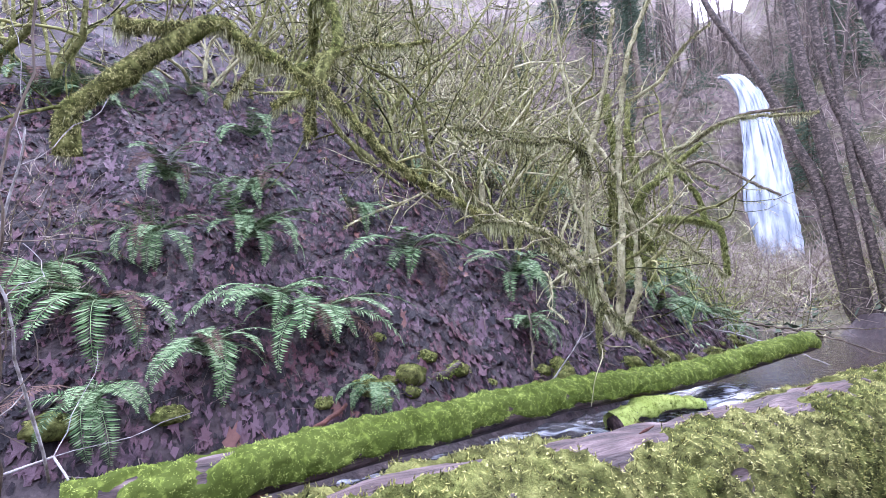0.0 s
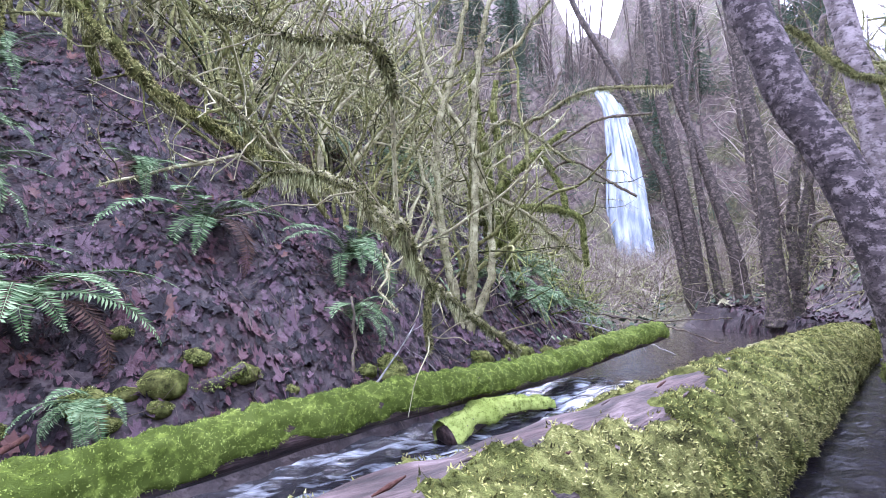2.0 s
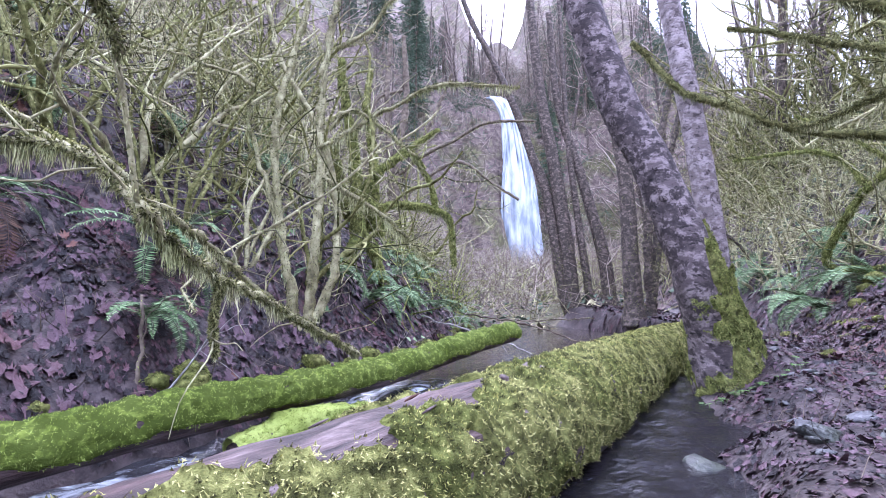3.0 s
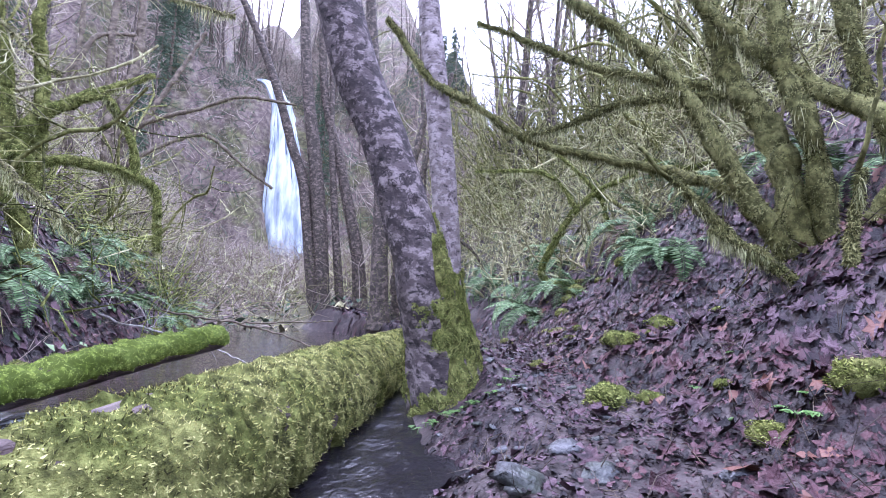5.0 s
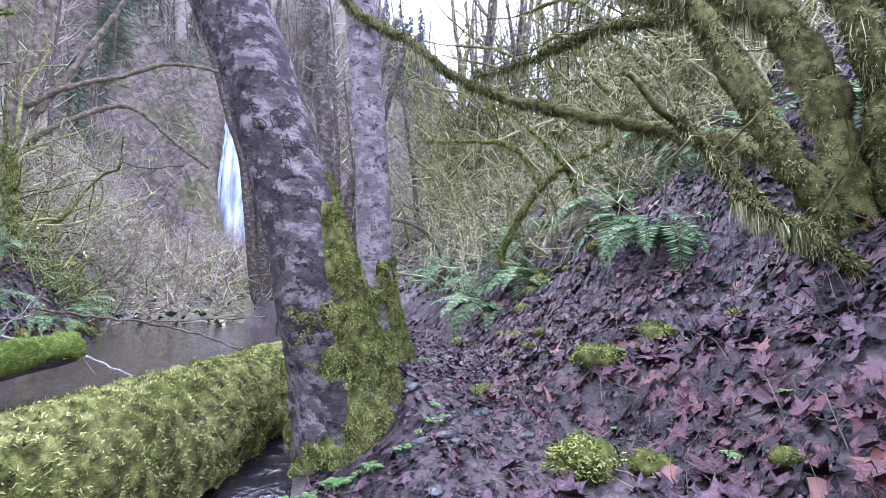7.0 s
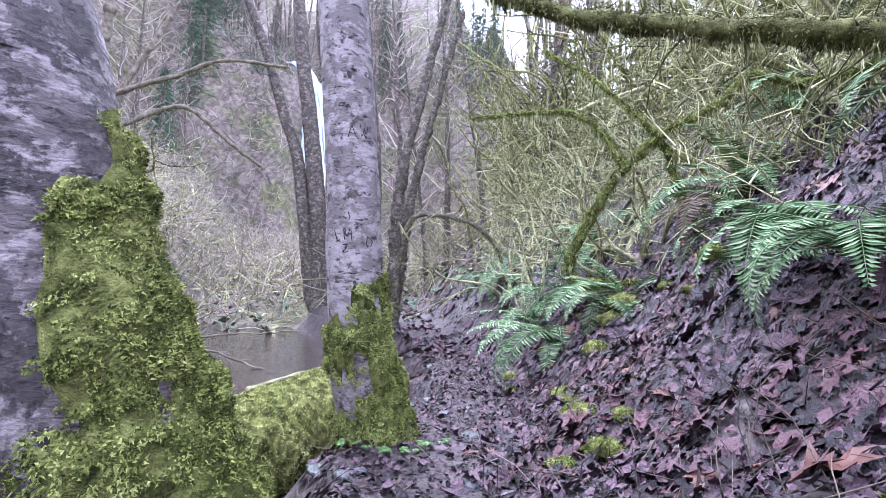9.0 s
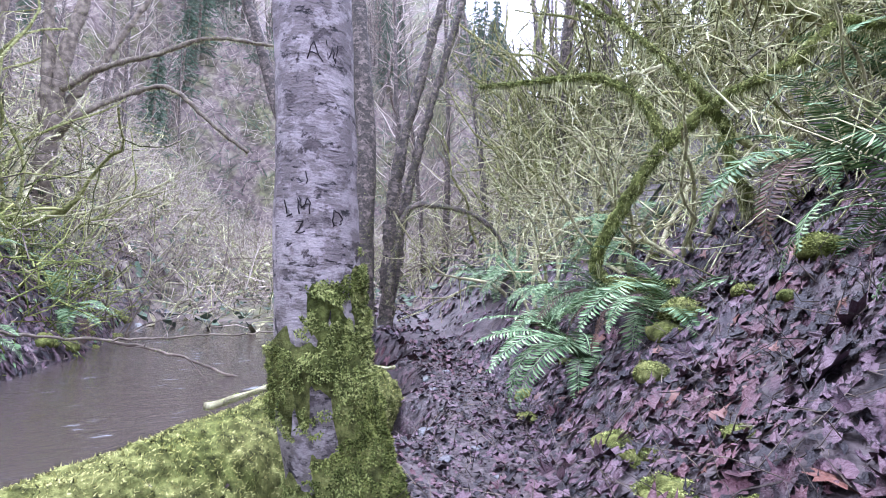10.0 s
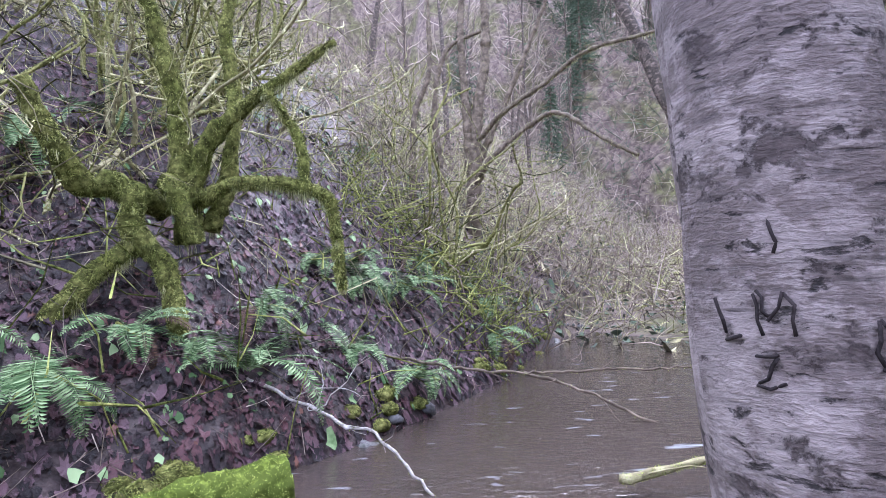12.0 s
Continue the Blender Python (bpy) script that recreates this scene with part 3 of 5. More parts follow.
# ---- alder trees beside the trail ----
def make_tree(name, label, ctrl, radii, sides, moss_count, moss_up, seed, limbs=(), lee=(0, 0), keep=0.0, belt=False, bark=BARK):
    rng = random.Random(seed)
    base = Vector(ctrl[0])
    th = thing(name, label, "tree", at=tuple(base))
    off = Matrix.Translation(-base)
    pts = curve_pts(ctrl, 0.07)
    marks = [Vector(c).z for c in ctrl]
    rad = [float(np.interp(p.z, marks, radii)) for p in pts]
    b = Build()
    b.tube(pts, rad, sides, True, 0.10)
    part("trunk", b, bark, th).matrix_parent_inverse = off
    if moss_count:
        low = [p for p in pts if p.z < base.z + moss_up]
        mb = Build()

        def grow(at, o):
            h = (at.z - base.z) / moss_up
            v = noise.noise(at * 3.1) + 0.55 * noise.noise(at * 8.3) + 0.4 * noise.noise(at * 23)
            band = 1.5 * math.exp(-((at.z - 1.47) / 0.06) ** 2) * max(0, o.x * 0.5 - o.y * 0.9) if belt else 0
            return v + 0.9 * (o.x * lee[0] + o.y * lee[1]) + keep - 1.5 * h + band > 0

        if sides > 20:
            under = Build()
            moss_mat(under, low, rad[:len(low)], sides * 3, grow, 0.008)
            part("moss_mat", under, MOSSMAT, th, "dark green moss mat").matrix_parent_inverse = off
        moss_blades(mb, rng, low, rad[:len(low)], moss_count, 0.012 if sides > 20 else 0.02, 0.12, 0, 0, 0.34, grow)
        ob = tagged(part("moss", mb, TRUNKMOSS, th, "green moss on the trunk's foot"), kind="stuff")
        ob.matrix_parent_inverse = off
    for line, r in limbs:
        lb = Build()
        lp = curve_pts(line, 0.2)
        lb.tube(lp, taper(lp, r, r * 0.25), 7, True, 0.15)
        part("limb", lb, TWIGM, th).matrix_parent_inverse = off
    return th


leaning = make_tree("alder_tree", "leaning alder with scarred pinkish grey bark and mossy foot", [(6.85, 5.0, 0.0), (6.66, 5.05, 0.7), (6.47, 5.08, 1.2), (6.37, 5.12, 1.56), (6.12, 5.36, 2.6), (5.78, 5.6, 3.6), (5.0, 5.9, 6.5), (4.4, 6.2, 11)], [0.44, 0.31, 0.265, 0.235, 0.222, 0.215, 0.18, 0.11], 30, 120000, 1.9, 21, lee=(0.85, -0.4), keep=0.85)
carved = make_tree("alder_tree", "upright alder with carved letters in its pale bark", [(8.34, 6.02, 0.15), (8.26, 6.05, 0.55), (8.12, 6.1, 1.2), (8.05, 6.15, 2.3), (7.95, 6.25, 3.7), (7.75, 6.6, 7), (7.6, 7.0, 11)], [0.36, 0.235, 0.185, 0.175, 0.165, 0.14, 0.09], 30, 95000, 1.6, 22, lee=(-0.1, -0.3), keep=0.8, belt=True, bark=PALEBARK)


# ---- letters carved into the two trunks ----
GLYPH = {"A": [[(0, 0), (0.5, 1)], [(0.5, 1), (1, 0)], [(0.22, 0.4), (0.78, 0.4)]], "W": [[(0, 1), (0.25, 0)], [(0.25, 0), (0.5, 0.7)], [(0.5, 0.7), (0.75, 0)], [(0.75, 0), (1, 1)]],
         "I": [[(0.5, 0), (0.5, 1)]], "L": [[(0.1, 1), (0.1, 0)], [(0.1, 0), (0.8, 0)]], "M": [[(0, 0), (0.1, 1)], [(0.1, 1), (0.5, 0.4)], [(0.5, 0.4), (0.9, 1)], [(0.9, 1), (1, 0)]],
         "Z": [[(0, 1), (1, 1)], [(1, 1), (0, 0)], [(0, 0), (1, 0)]], "D": [[(0, 0), (0, 1)], [(0, 1), (0.6, 0.9), (0.9, 0.5), (0.6, 0.1), (0, 0)]],
         "O": [[(0.5, 0), (0.95, 0.5), (0.5, 1), (0.05, 0.5), (0.5, 0)]], "R": [[(0, 0), (0, 1)], [(0, 1), (0.8, 0.85), (0.7, 0.5), (0, 0.48)], [(0.3, 0.48), (0.9, 0)]],
         "H": [[(0, 0), (0, 1)], [(1, 0), (1, 1)], [(0, 0.5), (1, 0.5)]], "T": [[(0.5, 0), (0.5, 1)], [(0, 1), (1, 1)]], "E": [[(0, 0), (0, 1)], [(0, 1), (0.8, 1)], [(0, 0.5), (0.6, 0.5)], [(0, 0), (0.8, 0)]],
         "C": [[(0.9, 0.9), (0.3, 0.95), (0.05, 0.5), (0.3, 0.05), (0.9, 0.1)]], "S": [[(0.9, 0.9), (0.3, 1), (0.15, 0.7), (0.8, 0.4), (0.7, 0.05), (0.05, 0.1)]]}


def carve(tree, ch, face, z, size, wide=0.0032):
    """One letter cut into a trunk, at a compass angle (degrees, from x towards y) and height."""
    trunk = [c for c in tree.children if c.name.startswith("trunk")][0].data
    co = np.empty(len(trunk.vertices) * 3)
    trunk.vertices.foreach_get("co", co)
    co = co.reshape(-1, 3)
    near = co[np.abs(co[:, 2] - z) < 0.25]
    mid = near.mean(axis=0)
    slope = np.array([np.polyfit(near[:, 2] - z, near[:, k], 1) for k in (0, 1)])
    rad = float(np.median(np.hypot(near[:, 0] - slope[0][1] - slope[0][0] * (near[:, 2] - z), near[:, 1] - slope[1][1] - slope[1][0] * (near[:, 2] - z))))
    b = Build()
    shake = random.Random(int(face * 7 + z * 100))
    for line in GLYPH[ch]:
        pts = []
        for k in range(len(line) - 1):
            for t in (0, 0.34, 0.67):
                pts.append((line[k][0] + (line[k + 1][0] - line[k][0]) * t, line[k][1] + (line[k + 1][1] - line[k][1]) * t))
        pts.append(line[-1])
        out = []
        for u, v in pts:
            a = radians(face) + (u - 0.5) * 0.75 * size / rad
            h = (v - 0.5) * size
            out.append(Vector((slope[0][1] + slope[0][0] * h + math.cos(a) * rad * 1.0, slope[1][1] + slope[1][0] * h + math.sin(a) * rad * 1.0, z + h)) + rv(shake, 0.0032))
        b.tube(out, [wide * (0.8 + 0.5 * abs(noise.noise(p * 31))) for p in out], 5, True)
    ob = part("carved_letter", b, CARVE, tree, "dark letter cut into the bark")
    ob.matrix_parent_inverse = Matrix.Translation(-Vector(tree.location))


for ch, face, z, size in [("A", 236, 2.47, 0.085), ("W", 263, 2.48, 0.08), ("I", 222, 1.92, 0.05), ("L", 205, 1.80, 0.062), ("M", 224, 1.805, 0.066), ("Z", 217, 1.715, 0.045), ("D", 267, 1.76, 0.065), ("A", 252, 1.36, 0.05), ("C", 256, 1.28, 0.045)]:
    carve(carved, ch, face, z, size)
for ch, face, z, size in [("D", 236, 2.17, 0.08), ("O", 250, 2.19, 0.08), ("R", 244, 2.02, 0.09), ("H", 262, 2.03, 0.09), ("M", 222, 2.46, 0.07), ("T", 205, 2.24, 0.05), ("S", 211, 2.24, 0.05), ("D", 205, 2.15, 0.06), ("D", 214, 2.15, 0.06), ("H", 231, 1.95, 0.06), ("T", 226, 0.98, 0.05), ("E", 233, 0.98, 0.05)]:
    carve(leaning, ch, face, z, size)

for k, (ctrl, r) in enumerate([
        ([(15.45, 18.45, 0.6), (15.2, 18.7, 1.6), (14.72, 19.07, 5.77), (14.24, 19.4, 7.48), (13.65, 19.79, 9.69), (12.79, 20.31, 12.1), (11.75, 20.87, 14.6), (11.2, 21.1, 17)], 0.24),
        ([(15.6, 18.4, 0.5), (15.5, 18.47, 1.2), (15.29, 18.64, 4.36), (14.95, 18.9, 7.47), (14.59, 19.16, 10.4), (14.27, 19.38, 14.6), (14.1, 19.5, 18)], 0.36),
        ([(16.3, 18.1, 0.5), (16.2, 18.2, 1.4), (15.9, 18.5, 5), (15.7, 18.8, 9), (15.6, 19.0, 15)], 0.2),
        ([(17.1, 17.75, 0.4), (17.0, 17.85, 1.2), (16.86, 17.98, 3.0), (16.43, 18.36, 5.5), (16.14, 18.6, 7.0), (15.46, 19.14, 10.3), (15.23, 19.31, 14.5)], 0.32),
        ([(13.45, 12.95, 0.3), (13.43, 12.96, 0.9), (13.4, 13.0, 2.45), (13.35, 13.04, 4.9), (13.14, 13.25, 7.4), (12.88, 13.48, 11.0), (12.7, 13.6, 14)], 0.3)]):
    n = len(ctrl) - 1
    make_tree("alder_tree", "slender alder with mottled brown mossy trunk", ctrl, [r * (1.35 if i == 0 else 1.08 - 0.65 * i / n) for i in range(n + 1)], 14, 5000, 6, 30 + k, keep=0.5, bark=BROWNBARK)


# ---- mossy shrubs ----
def limb(th, off, ctrl, r0, r1, rng, moss=900, blade=0.026, hang=0.9, wood=MOSSDK, name="limb", twigs=0, shoots=MOSSDK):
    """One mossy limb as a part, its moss under it, and small side twigs."""
    pts = curve_pts(ctrl, 0.1 if r0 > 0.02 else 0.16)
    pts = [p + rv(rng, 0.012) for p in pts]
    rad = [r * (1 + 0.3 * noise.noise(p * 5.3) + 0.18 * noise.noise(p * 13)) for p, r in zip(pts, taper(pts, r0, r1))]
    b = Build()
    b.tube(pts, rad, 9, True, 0.22, rng)
    shoots_off = []
    for _ in range(twigs):
        i = rng.randrange(2, len(pts) - 1)
        d = (pts[i] - pts[i - 1]).normalized()
        tw = wander(rng, pts[i], d * 0.6 + rv(rng, 0.6) + Vector((0, 0, 0.15)), rng.uniform(0.3, 1.0), 0.45, 0.0, 0.1)
        tb = Build()
        tb.tube(tw, taper(tw, 0.4 * rad[i] if rad[i] < 0.02 else 0.009, 0.002), 4, False)
        shoots_off.append(tb)
    ob = part(name, b, wood, th)
    ob.matrix_parent_inverse = off
    for tb in shoots_off:
        part("twig", tb, wood, ob)
    if moss:
        mb = Build()
        moss_blades(mb, rng, pts, rad, moss, blade, hang, 0, 0, 0.2)
        tagged(part("moss", mb, shoots, ob, "shaggy olive moss"), kind="stuff")
        if hang > 0.5:
            cb = Build()
            moss_curtain(cb, rng, pts, rad, moss // 3, 0.2 if r0 > 0.03 else 0.14)
            if cb.f:
                tagged(part("hanging_moss", cb, PALEMOSS, ob, "pale wisps of hanging moss"), kind="stuff")
    return ob


def hero(name, label, base, limbs, seed, wood=MOSSDK, shoots=MOSSDK, girth=1.0):
    rng = random.Random(seed)
    th = thing(name, label, "shrub", at=base)
    off = Matrix.Translation(-Vector(base))
    for ctrl, r0, r1, moss, twigs in limbs:
        limb(th, off, ctrl, r0 * girth, r1 * girth, rng, int(moss * 1.5), twigs=twigs, wood=wood, shoots=shoots)
    return th


right = hero("mossy_maple", "spreading vine maple with thick shaggy moss on its limbs", (8.19, 2.23, 1.3), [
    ([(8.19, 2.23, 1.3), (8.28, 2.42, 2.6), (8.24, 2.76, 3.31), (8.22, 2.91, 3.92), (8.3, 3.04, 4.8)], 0.14, 0.08, 6000, 3),
    ([(8.19, 2.23, 1.4), (7.96, 2.63, 2.09), (7.8, 2.98, 2.87), (7.62, 3.32, 3.45), (7.46, 3.79, 3.95), (7.2, 4.4, 4.6)], 0.1, 0.05, 6000, 6),
    ([(8.3, 2.1, 1.5), (7.75, 1.52, 2.33), (8.09, 2.04, 2.96), (8.17, 2.52, 3.49), (8.13, 2.82, 3.91), (8.06, 3.3, 4.6)], 0.1, 0.06, 5000, 3),
    ([(8.19, 2.25, 1.6), (8.35, 2.6, 2.1), (8.75, 3.0, 2.45), (9.15, 3.5, 2.72), (9.15, 3.95, 2.9), (9.05, 4.4, 3.05), (8.85, 4.85, 3.2), (8.5, 5.3, 3.36), (8.0, 5.75, 3.75), (7.78, 6.3, 4.17), (7.64, 7.0, 5.2)], 0.075, 0.04, 9000, 12),
    ([(8.18, 2.3, 1.4), (7.75, 2.7, 1.68), (7.49, 3.02, 2.09), (7.41, 3.14, 2.23)], 0.06, 0.035, 3000, 2),
    ([(7.41, 3.14, 2.23), (7.31, 3.31, 2.44), (7.27, 3.36, 2.52)], 0.026, 0.016, 0, 0),
    ([(8.24, 2.76, 3.2), (8.15, 3.64, 3.32), (8.09, 4.11, 3.25), (8.01, 4.53, 3.12), (8.03, 4.91, 3.17)], 0.055, 0.03, 4500, 6),
    ([(8.2, 2.95, 3.3), (8.1, 3.8, 3.65), (8.11, 4.31, 3.94), (8.02, 4.92, 4.36), (7.84, 5.56, 4.74)], 0.055, 0.025, 4000, 8),
    ([(8.25, 2.05, 1.3), (8.09, 2.17, 2.6), (8.08, 2.34, 3.29), (8.18, 2.41, 4.2)], 0.11, 0.07, 5000, 2),
    ([(7.39, 1.96, 1.1), (7.36, 1.94, 1.7), (7.28, 1.88, 2.1)], 0.05, 0.02, 2500, 0),
    ([(7.28, 1.88, 2.1), (7.18, 1.78, 2.61), (7.06, 1.67, 3.2)], 0.018, 0.014, 0, 2),
    ([(8.1, 2.1, 1.25), (7.68, 2.28, 1.34), (7.57, 2.52, 1.56), (7.42, 2.85, 1.78)], 0.05, 0.02, 2500, 3),
    ([(8.18, 1.92, 3.9), (8.08, 1.79, 2.85), (7.76, 1.61, 2.26)], 0.08, 0.05, 3500, 2)], 41, SHADEDMOSS)

left = hero("mossy_maple", "upright vine maple with moss-furred stems at the stream bank", (2.75, 7.92, 0.4), [
    ([(2.77, 7.93, 0.4), (2.88, 7.89, 2.44), (2.88, 7.89, 3.84), (3.06, 7.82, 5.27), (3.54, 7.73, 6.5)], 0.07, 0.03, 3500, 14),
    ([(2.73, 7.94, 0.4), (2.39, 7.84, 1.97), (2.29, 7.66, 3.31), (2.58, 7.57, 4.67), (2.74, 7.52, 5.9)], 0.065, 0.025, 3500, 14),
    ([(2.86, 7.79, 3.06), (3.34, 7.6, 3.38), (3.79, 7.39, 3.67), (4.32, 7.09, 3.92), (5.14, 6.52, 3.78)], 0.035, 0.015, 2500, 8),
    ([(2.89, 7.89, 2.71), (3.38, 7.8, 2.42), (3.92, 7.66, 2.04), (4.37, 7.64, 1.6)], 0.04, 0.02, 2500, 6),
    ([(2.74, 7.94, 0.6), (3.12, 7.91, 1.53), (3.04, 8.26, 3.17), (2.33, 8.69, 4.86), (2.08, 8.76, 6.9)], 0.06, 0.02, 3000, 14),
    ([(3.03, 7.83, 4.5), (3.39, 7.58, 4.67), (3.74, 7.3, 5.18), (3.99, 6.93, 5.34)], 0.03, 0.012, 1000, 8),
    ([(2.39, 7.84, 1.97), (1.96, 7.76, 3.33), (2.0, 7.54, 3.63), (1.46, 7.46, 3.79), (0.75, 7.36, 3.84)], 0.035, 0.012, 2000, 10),
    ([(2.99, 7.85, 3.36), (3.2, 7.66, 3.58), (3.41, 7.35, 3.39), (3.94, 6.96, 2.82)], 0.03, 0.012, 1500, 6),
    ([(3.32, 7.48, 0.4), (2.23, 6.41, 1.01), (1.69, 5.47, 1.25), (1.41, 4.68, 1.45), (1.31, 4.46, 1.58)], 0.04, 0.03, 5000, 5),
    ([(1.31, 4.46, 1.58), (1.25, 4.28, 1.96), (1.22, 4.13, 2.25)], 0.016, 0.014, 60, 1),
    ([(1.22, 4.13, 2.25), (1.17, 4.03, 2.43), (1.04, 3.94, 2.53), (0.75, 4.03, 2.53), (0.47, 4.17, 2.63), (0.1, 4.3, 2.75)], 0.028, 0.01, 2500, 6),
    ([(1.73, 5.47, 1.2), (1.69, 5.47, 0.92), (1.72, 5.47, 0.64)], 0.03, 0.015, 2500, 3),
    ([(1.35, 4.6, 1.5), (1.09, 4.78, 1.82), (0.73, 5.04, 2.02), (0.43, 5.29, 2.07), (0.19, 5.44, 1.91)], 0.035, 0.02, 2500, 6),
    ([(2.3, 7.0, 1.0), (1.13, 5.58, 1.91), (0.71, 5.44, 2.13), (0.39, 5.28, 2.3), (0.13, 5.0, 2.47), (-0.2, 4.56, 2.58)], 0.035, 0.02, 3500, 8)], 42, TWIGM)

hero("mossy_branch", "drooping bough in bright yellow moss over the leafy bank", (-3.7, 4.6, 2.2), [
    ([(-3.64, 4.64, 2.6), (-3.55, 4.58, 3.07), (-3.18, 4.73, 3.48), (-2.82, 4.84, 3.84), (-2.41, 5.06, 4.21), (-2.19, 5.15, 4.01), (-1.83, 5.19, 3.83), (-1.42, 5.31, 3.63), (-0.94, 5.52, 3.18), (-0.57, 5.77, 2.85), (-0.03, 6.3, 2.63), (0.83, 6.75, 2.3)], 0.075, 0.02, 13000, 22),
    ([(-3.15, 4.51, 3.88), (-2.82, 4.84, 4.02), (-2.41, 5.06, 4.21)], 0.05, 0.03, 3000, 4),
    ([(-2.41, 5.06, 4.21), (-2.08, 5.2, 3.97), (-1.74, 5.53, 3.9), (-1.34, 6.05, 4.42), (-0.2, 6.8, 4.95)], 0.05, 0.015, 4000, 12),
    ([(-1.83, 5.08, 3.27), (-1.5, 5.19, 3.47), (-1.46, 5.2, 2.94)], 0.03, 0.015, 2200, 4),
    ([(-1.42, 5.31, 3.63), (-1.26, 5.66, 4.43), (-1.58, 5.9, 5.1), (-2.1, 7.6, 4.9), (-2.4, 8.9, 4.3)], 0.045, 0.05, 2000, 8),
    ([(-3.55, 4.58, 3.07), (-3.64, 4.25, 2.91), (-3.74, 3.89, 2.64)], 0.012, 0.006, 0, 3),
    ([(-2.0, 5.2, 3.9), (-2.18, 5.16, 3.62), (-2.32, 5.1, 3.28)], 0.025, 0.01, 1500, 4)], 43, MOSSMAT, MOSSY, 1.5)

hero("mossy_maple", "twisted old vine maple dripping with moss on the far bank", (4.36, 11.55, 2.9), [
    ([(4.36, 11.55, 2.4), (4.23, 11.48, 4.08), (4.08, 11.41, 4.78), (3.92, 11.32, 5.47), (3.85, 11.27, 6.1)], 0.1, 0.05, 3500, 8),
    ([(4.36, 11.55, 2.9), (4.64, 11.46, 3.7), (5.07, 11.42, 4.12), (5.55, 11.48, 4.51), (6.19, 11.53, 5.01)], 0.09, 0.03, 3500, 12),
    ([(4.42, 11.58, 2.9), (4.94, 11.26, 3.08), (5.55, 11.06, 3.07), (5.94, 11.07, 3.0), (6.22, 11.03, 2.88), (6.32, 11.05, 2.42), (6.37, 11.06, 1.82)], 0.06, 0.04, 7000, 8),
    ([(4.16, 11.45, 2.8), (3.91, 10.84, 3.02), (3.71, 10.59, 2.97), (3.63, 10.29, 3.32), (3.45, 10.01, 3.9)], 0.11, 0.06, 4000, 5),
    ([(4.13, 10.74, 2.97), (4.16, 10.76, 2.49), (4.45, 10.81, 2.11), (4.7, 10.71, 1.34)], 0.09, 0.06, 4500, 2),
    ([(4.12, 10.74, 2.3), (3.94, 10.39, 1.99), (3.75, 10.13, 1.61), (3.6, 9.88, 1.23)], 0.07, 0.06, 4500, 2),
    ([(4.36, 11.3, 3.05), (4.39, 11.01, 3.07), (4.6, 11.0, 2.71), (4.68, 11.04, 2.38)], 0.08, 0.07, 4000, 2),
    ([(4.6, 11.6, 2.6), (4.75, 11.72, 3.18), (4.76, 11.94, 4.39), (4.61, 11.99, 5.38), (4.74, 12.15, 6.4)], 0.08, 0.04, 3000, 8),
    ([(5.05, 11.42, 4.1), (5.45, 11.13, 4.22), (5.67, 11.1, 3.93)], 0.04, 0.02, 1500, 4),
    ([(5.94, 11.07, 2.96), (5.85, 11.15, 3.6), (5.48, 11.25, 4.2)], 0.05, 0.03, 1500, 4)], 44, MOSSMAT, TRUNKMOSS, 1.5)

hero("mossy_tree", "clump of bare dark stems with long arching mossy boughs", (8.9, 23.18, 4.8), [
    ([(9.0, 23.3, 3.5), (9.03, 23.18, 5.16), (9.2, 23.17, 8.11), (9.58, 23.12, 10.68), (9.42, 23.14, 14)], 0.26, 0.12, 2500, 10),
    ([(8.9, 23.3, 3.5), (8.93, 23.19, 5.27), (8.79, 23.2, 8.13), (8.64, 23.21, 11.17), (8.79, 23.2, 14)], 0.2, 0.1, 2000, 10),
    ([(7.9, 23.3, 4.0), (7.8, 23.25, 5.82), (7.64, 23.25, 8.59), (8.1, 23.24, 10.53), (9.38, 23.15, 11.24)], 0.15, 0.07, 1500, 10),
    ([(9.1, 23.2, 6.0), (9.48, 23.14, 6.83), (10.78, 22.94, 9.72), (11.86, 22.7, 12.38)], 0.13, 0.07, 1500, 12),
    ([(9.1, 22.8, 5.4), (9.55, 22.12, 6.14), (10.92, 21.89, 7.25), (11.72, 21.19, 7.39), (12.71, 20.35, 6.37), (13.56, 19.49, 5.5)], 0.11, 0.05, 3000, 14),
    ([(9.2, 22.9, 7.0), (9.98, 22.06, 7.72), (11.22, 21.31, 8.41), (12.49, 20.43, 9.14), (13.91, 18.78, 8.91)], 0.1, 0.05, 3000, 10),
    ([(6.8, 22.3, 4.6), (6.81, 22.24, 6.01), (6.93, 22.25, 7.82), (7.45, 22.25, 9.44), (7.4, 22.25, 12.5)], 0.13, 0.06, 1500, 10)], 45, TWIG)

hero("mossy_tree", "mossy alder stems with an arching bough beside the trail", (14.2, 13.1, 0.5), [
    ([(14.2, 13.05, 0.3), (14.22, 13.04, 1.15), (14.23, 13.01, 3.77), (14.59, 12.7, 6.35), (15.1, 12.2, 9.5)], 0.17, 0.09, 3500, 8),
    ([(14.35, 13.15, 0.3), (14.38, 13.15, 0.87), (14.63, 12.94, 3.82), (15.04, 12.55, 6.44), (15.5, 12.1, 9)], 0.14, 0.08, 3000, 8),
    ([(13.7, 12.4, 1.2), (13.8, 12.07, 3.01), (14.35, 11.55, 3.22), (14.86, 11.0, 3.04), (15.18, 10.61, 2.61), (15.34, 10.41, 1.9)], 0.07, 0.04, 3500, 6)], 46, BROWNBARK)

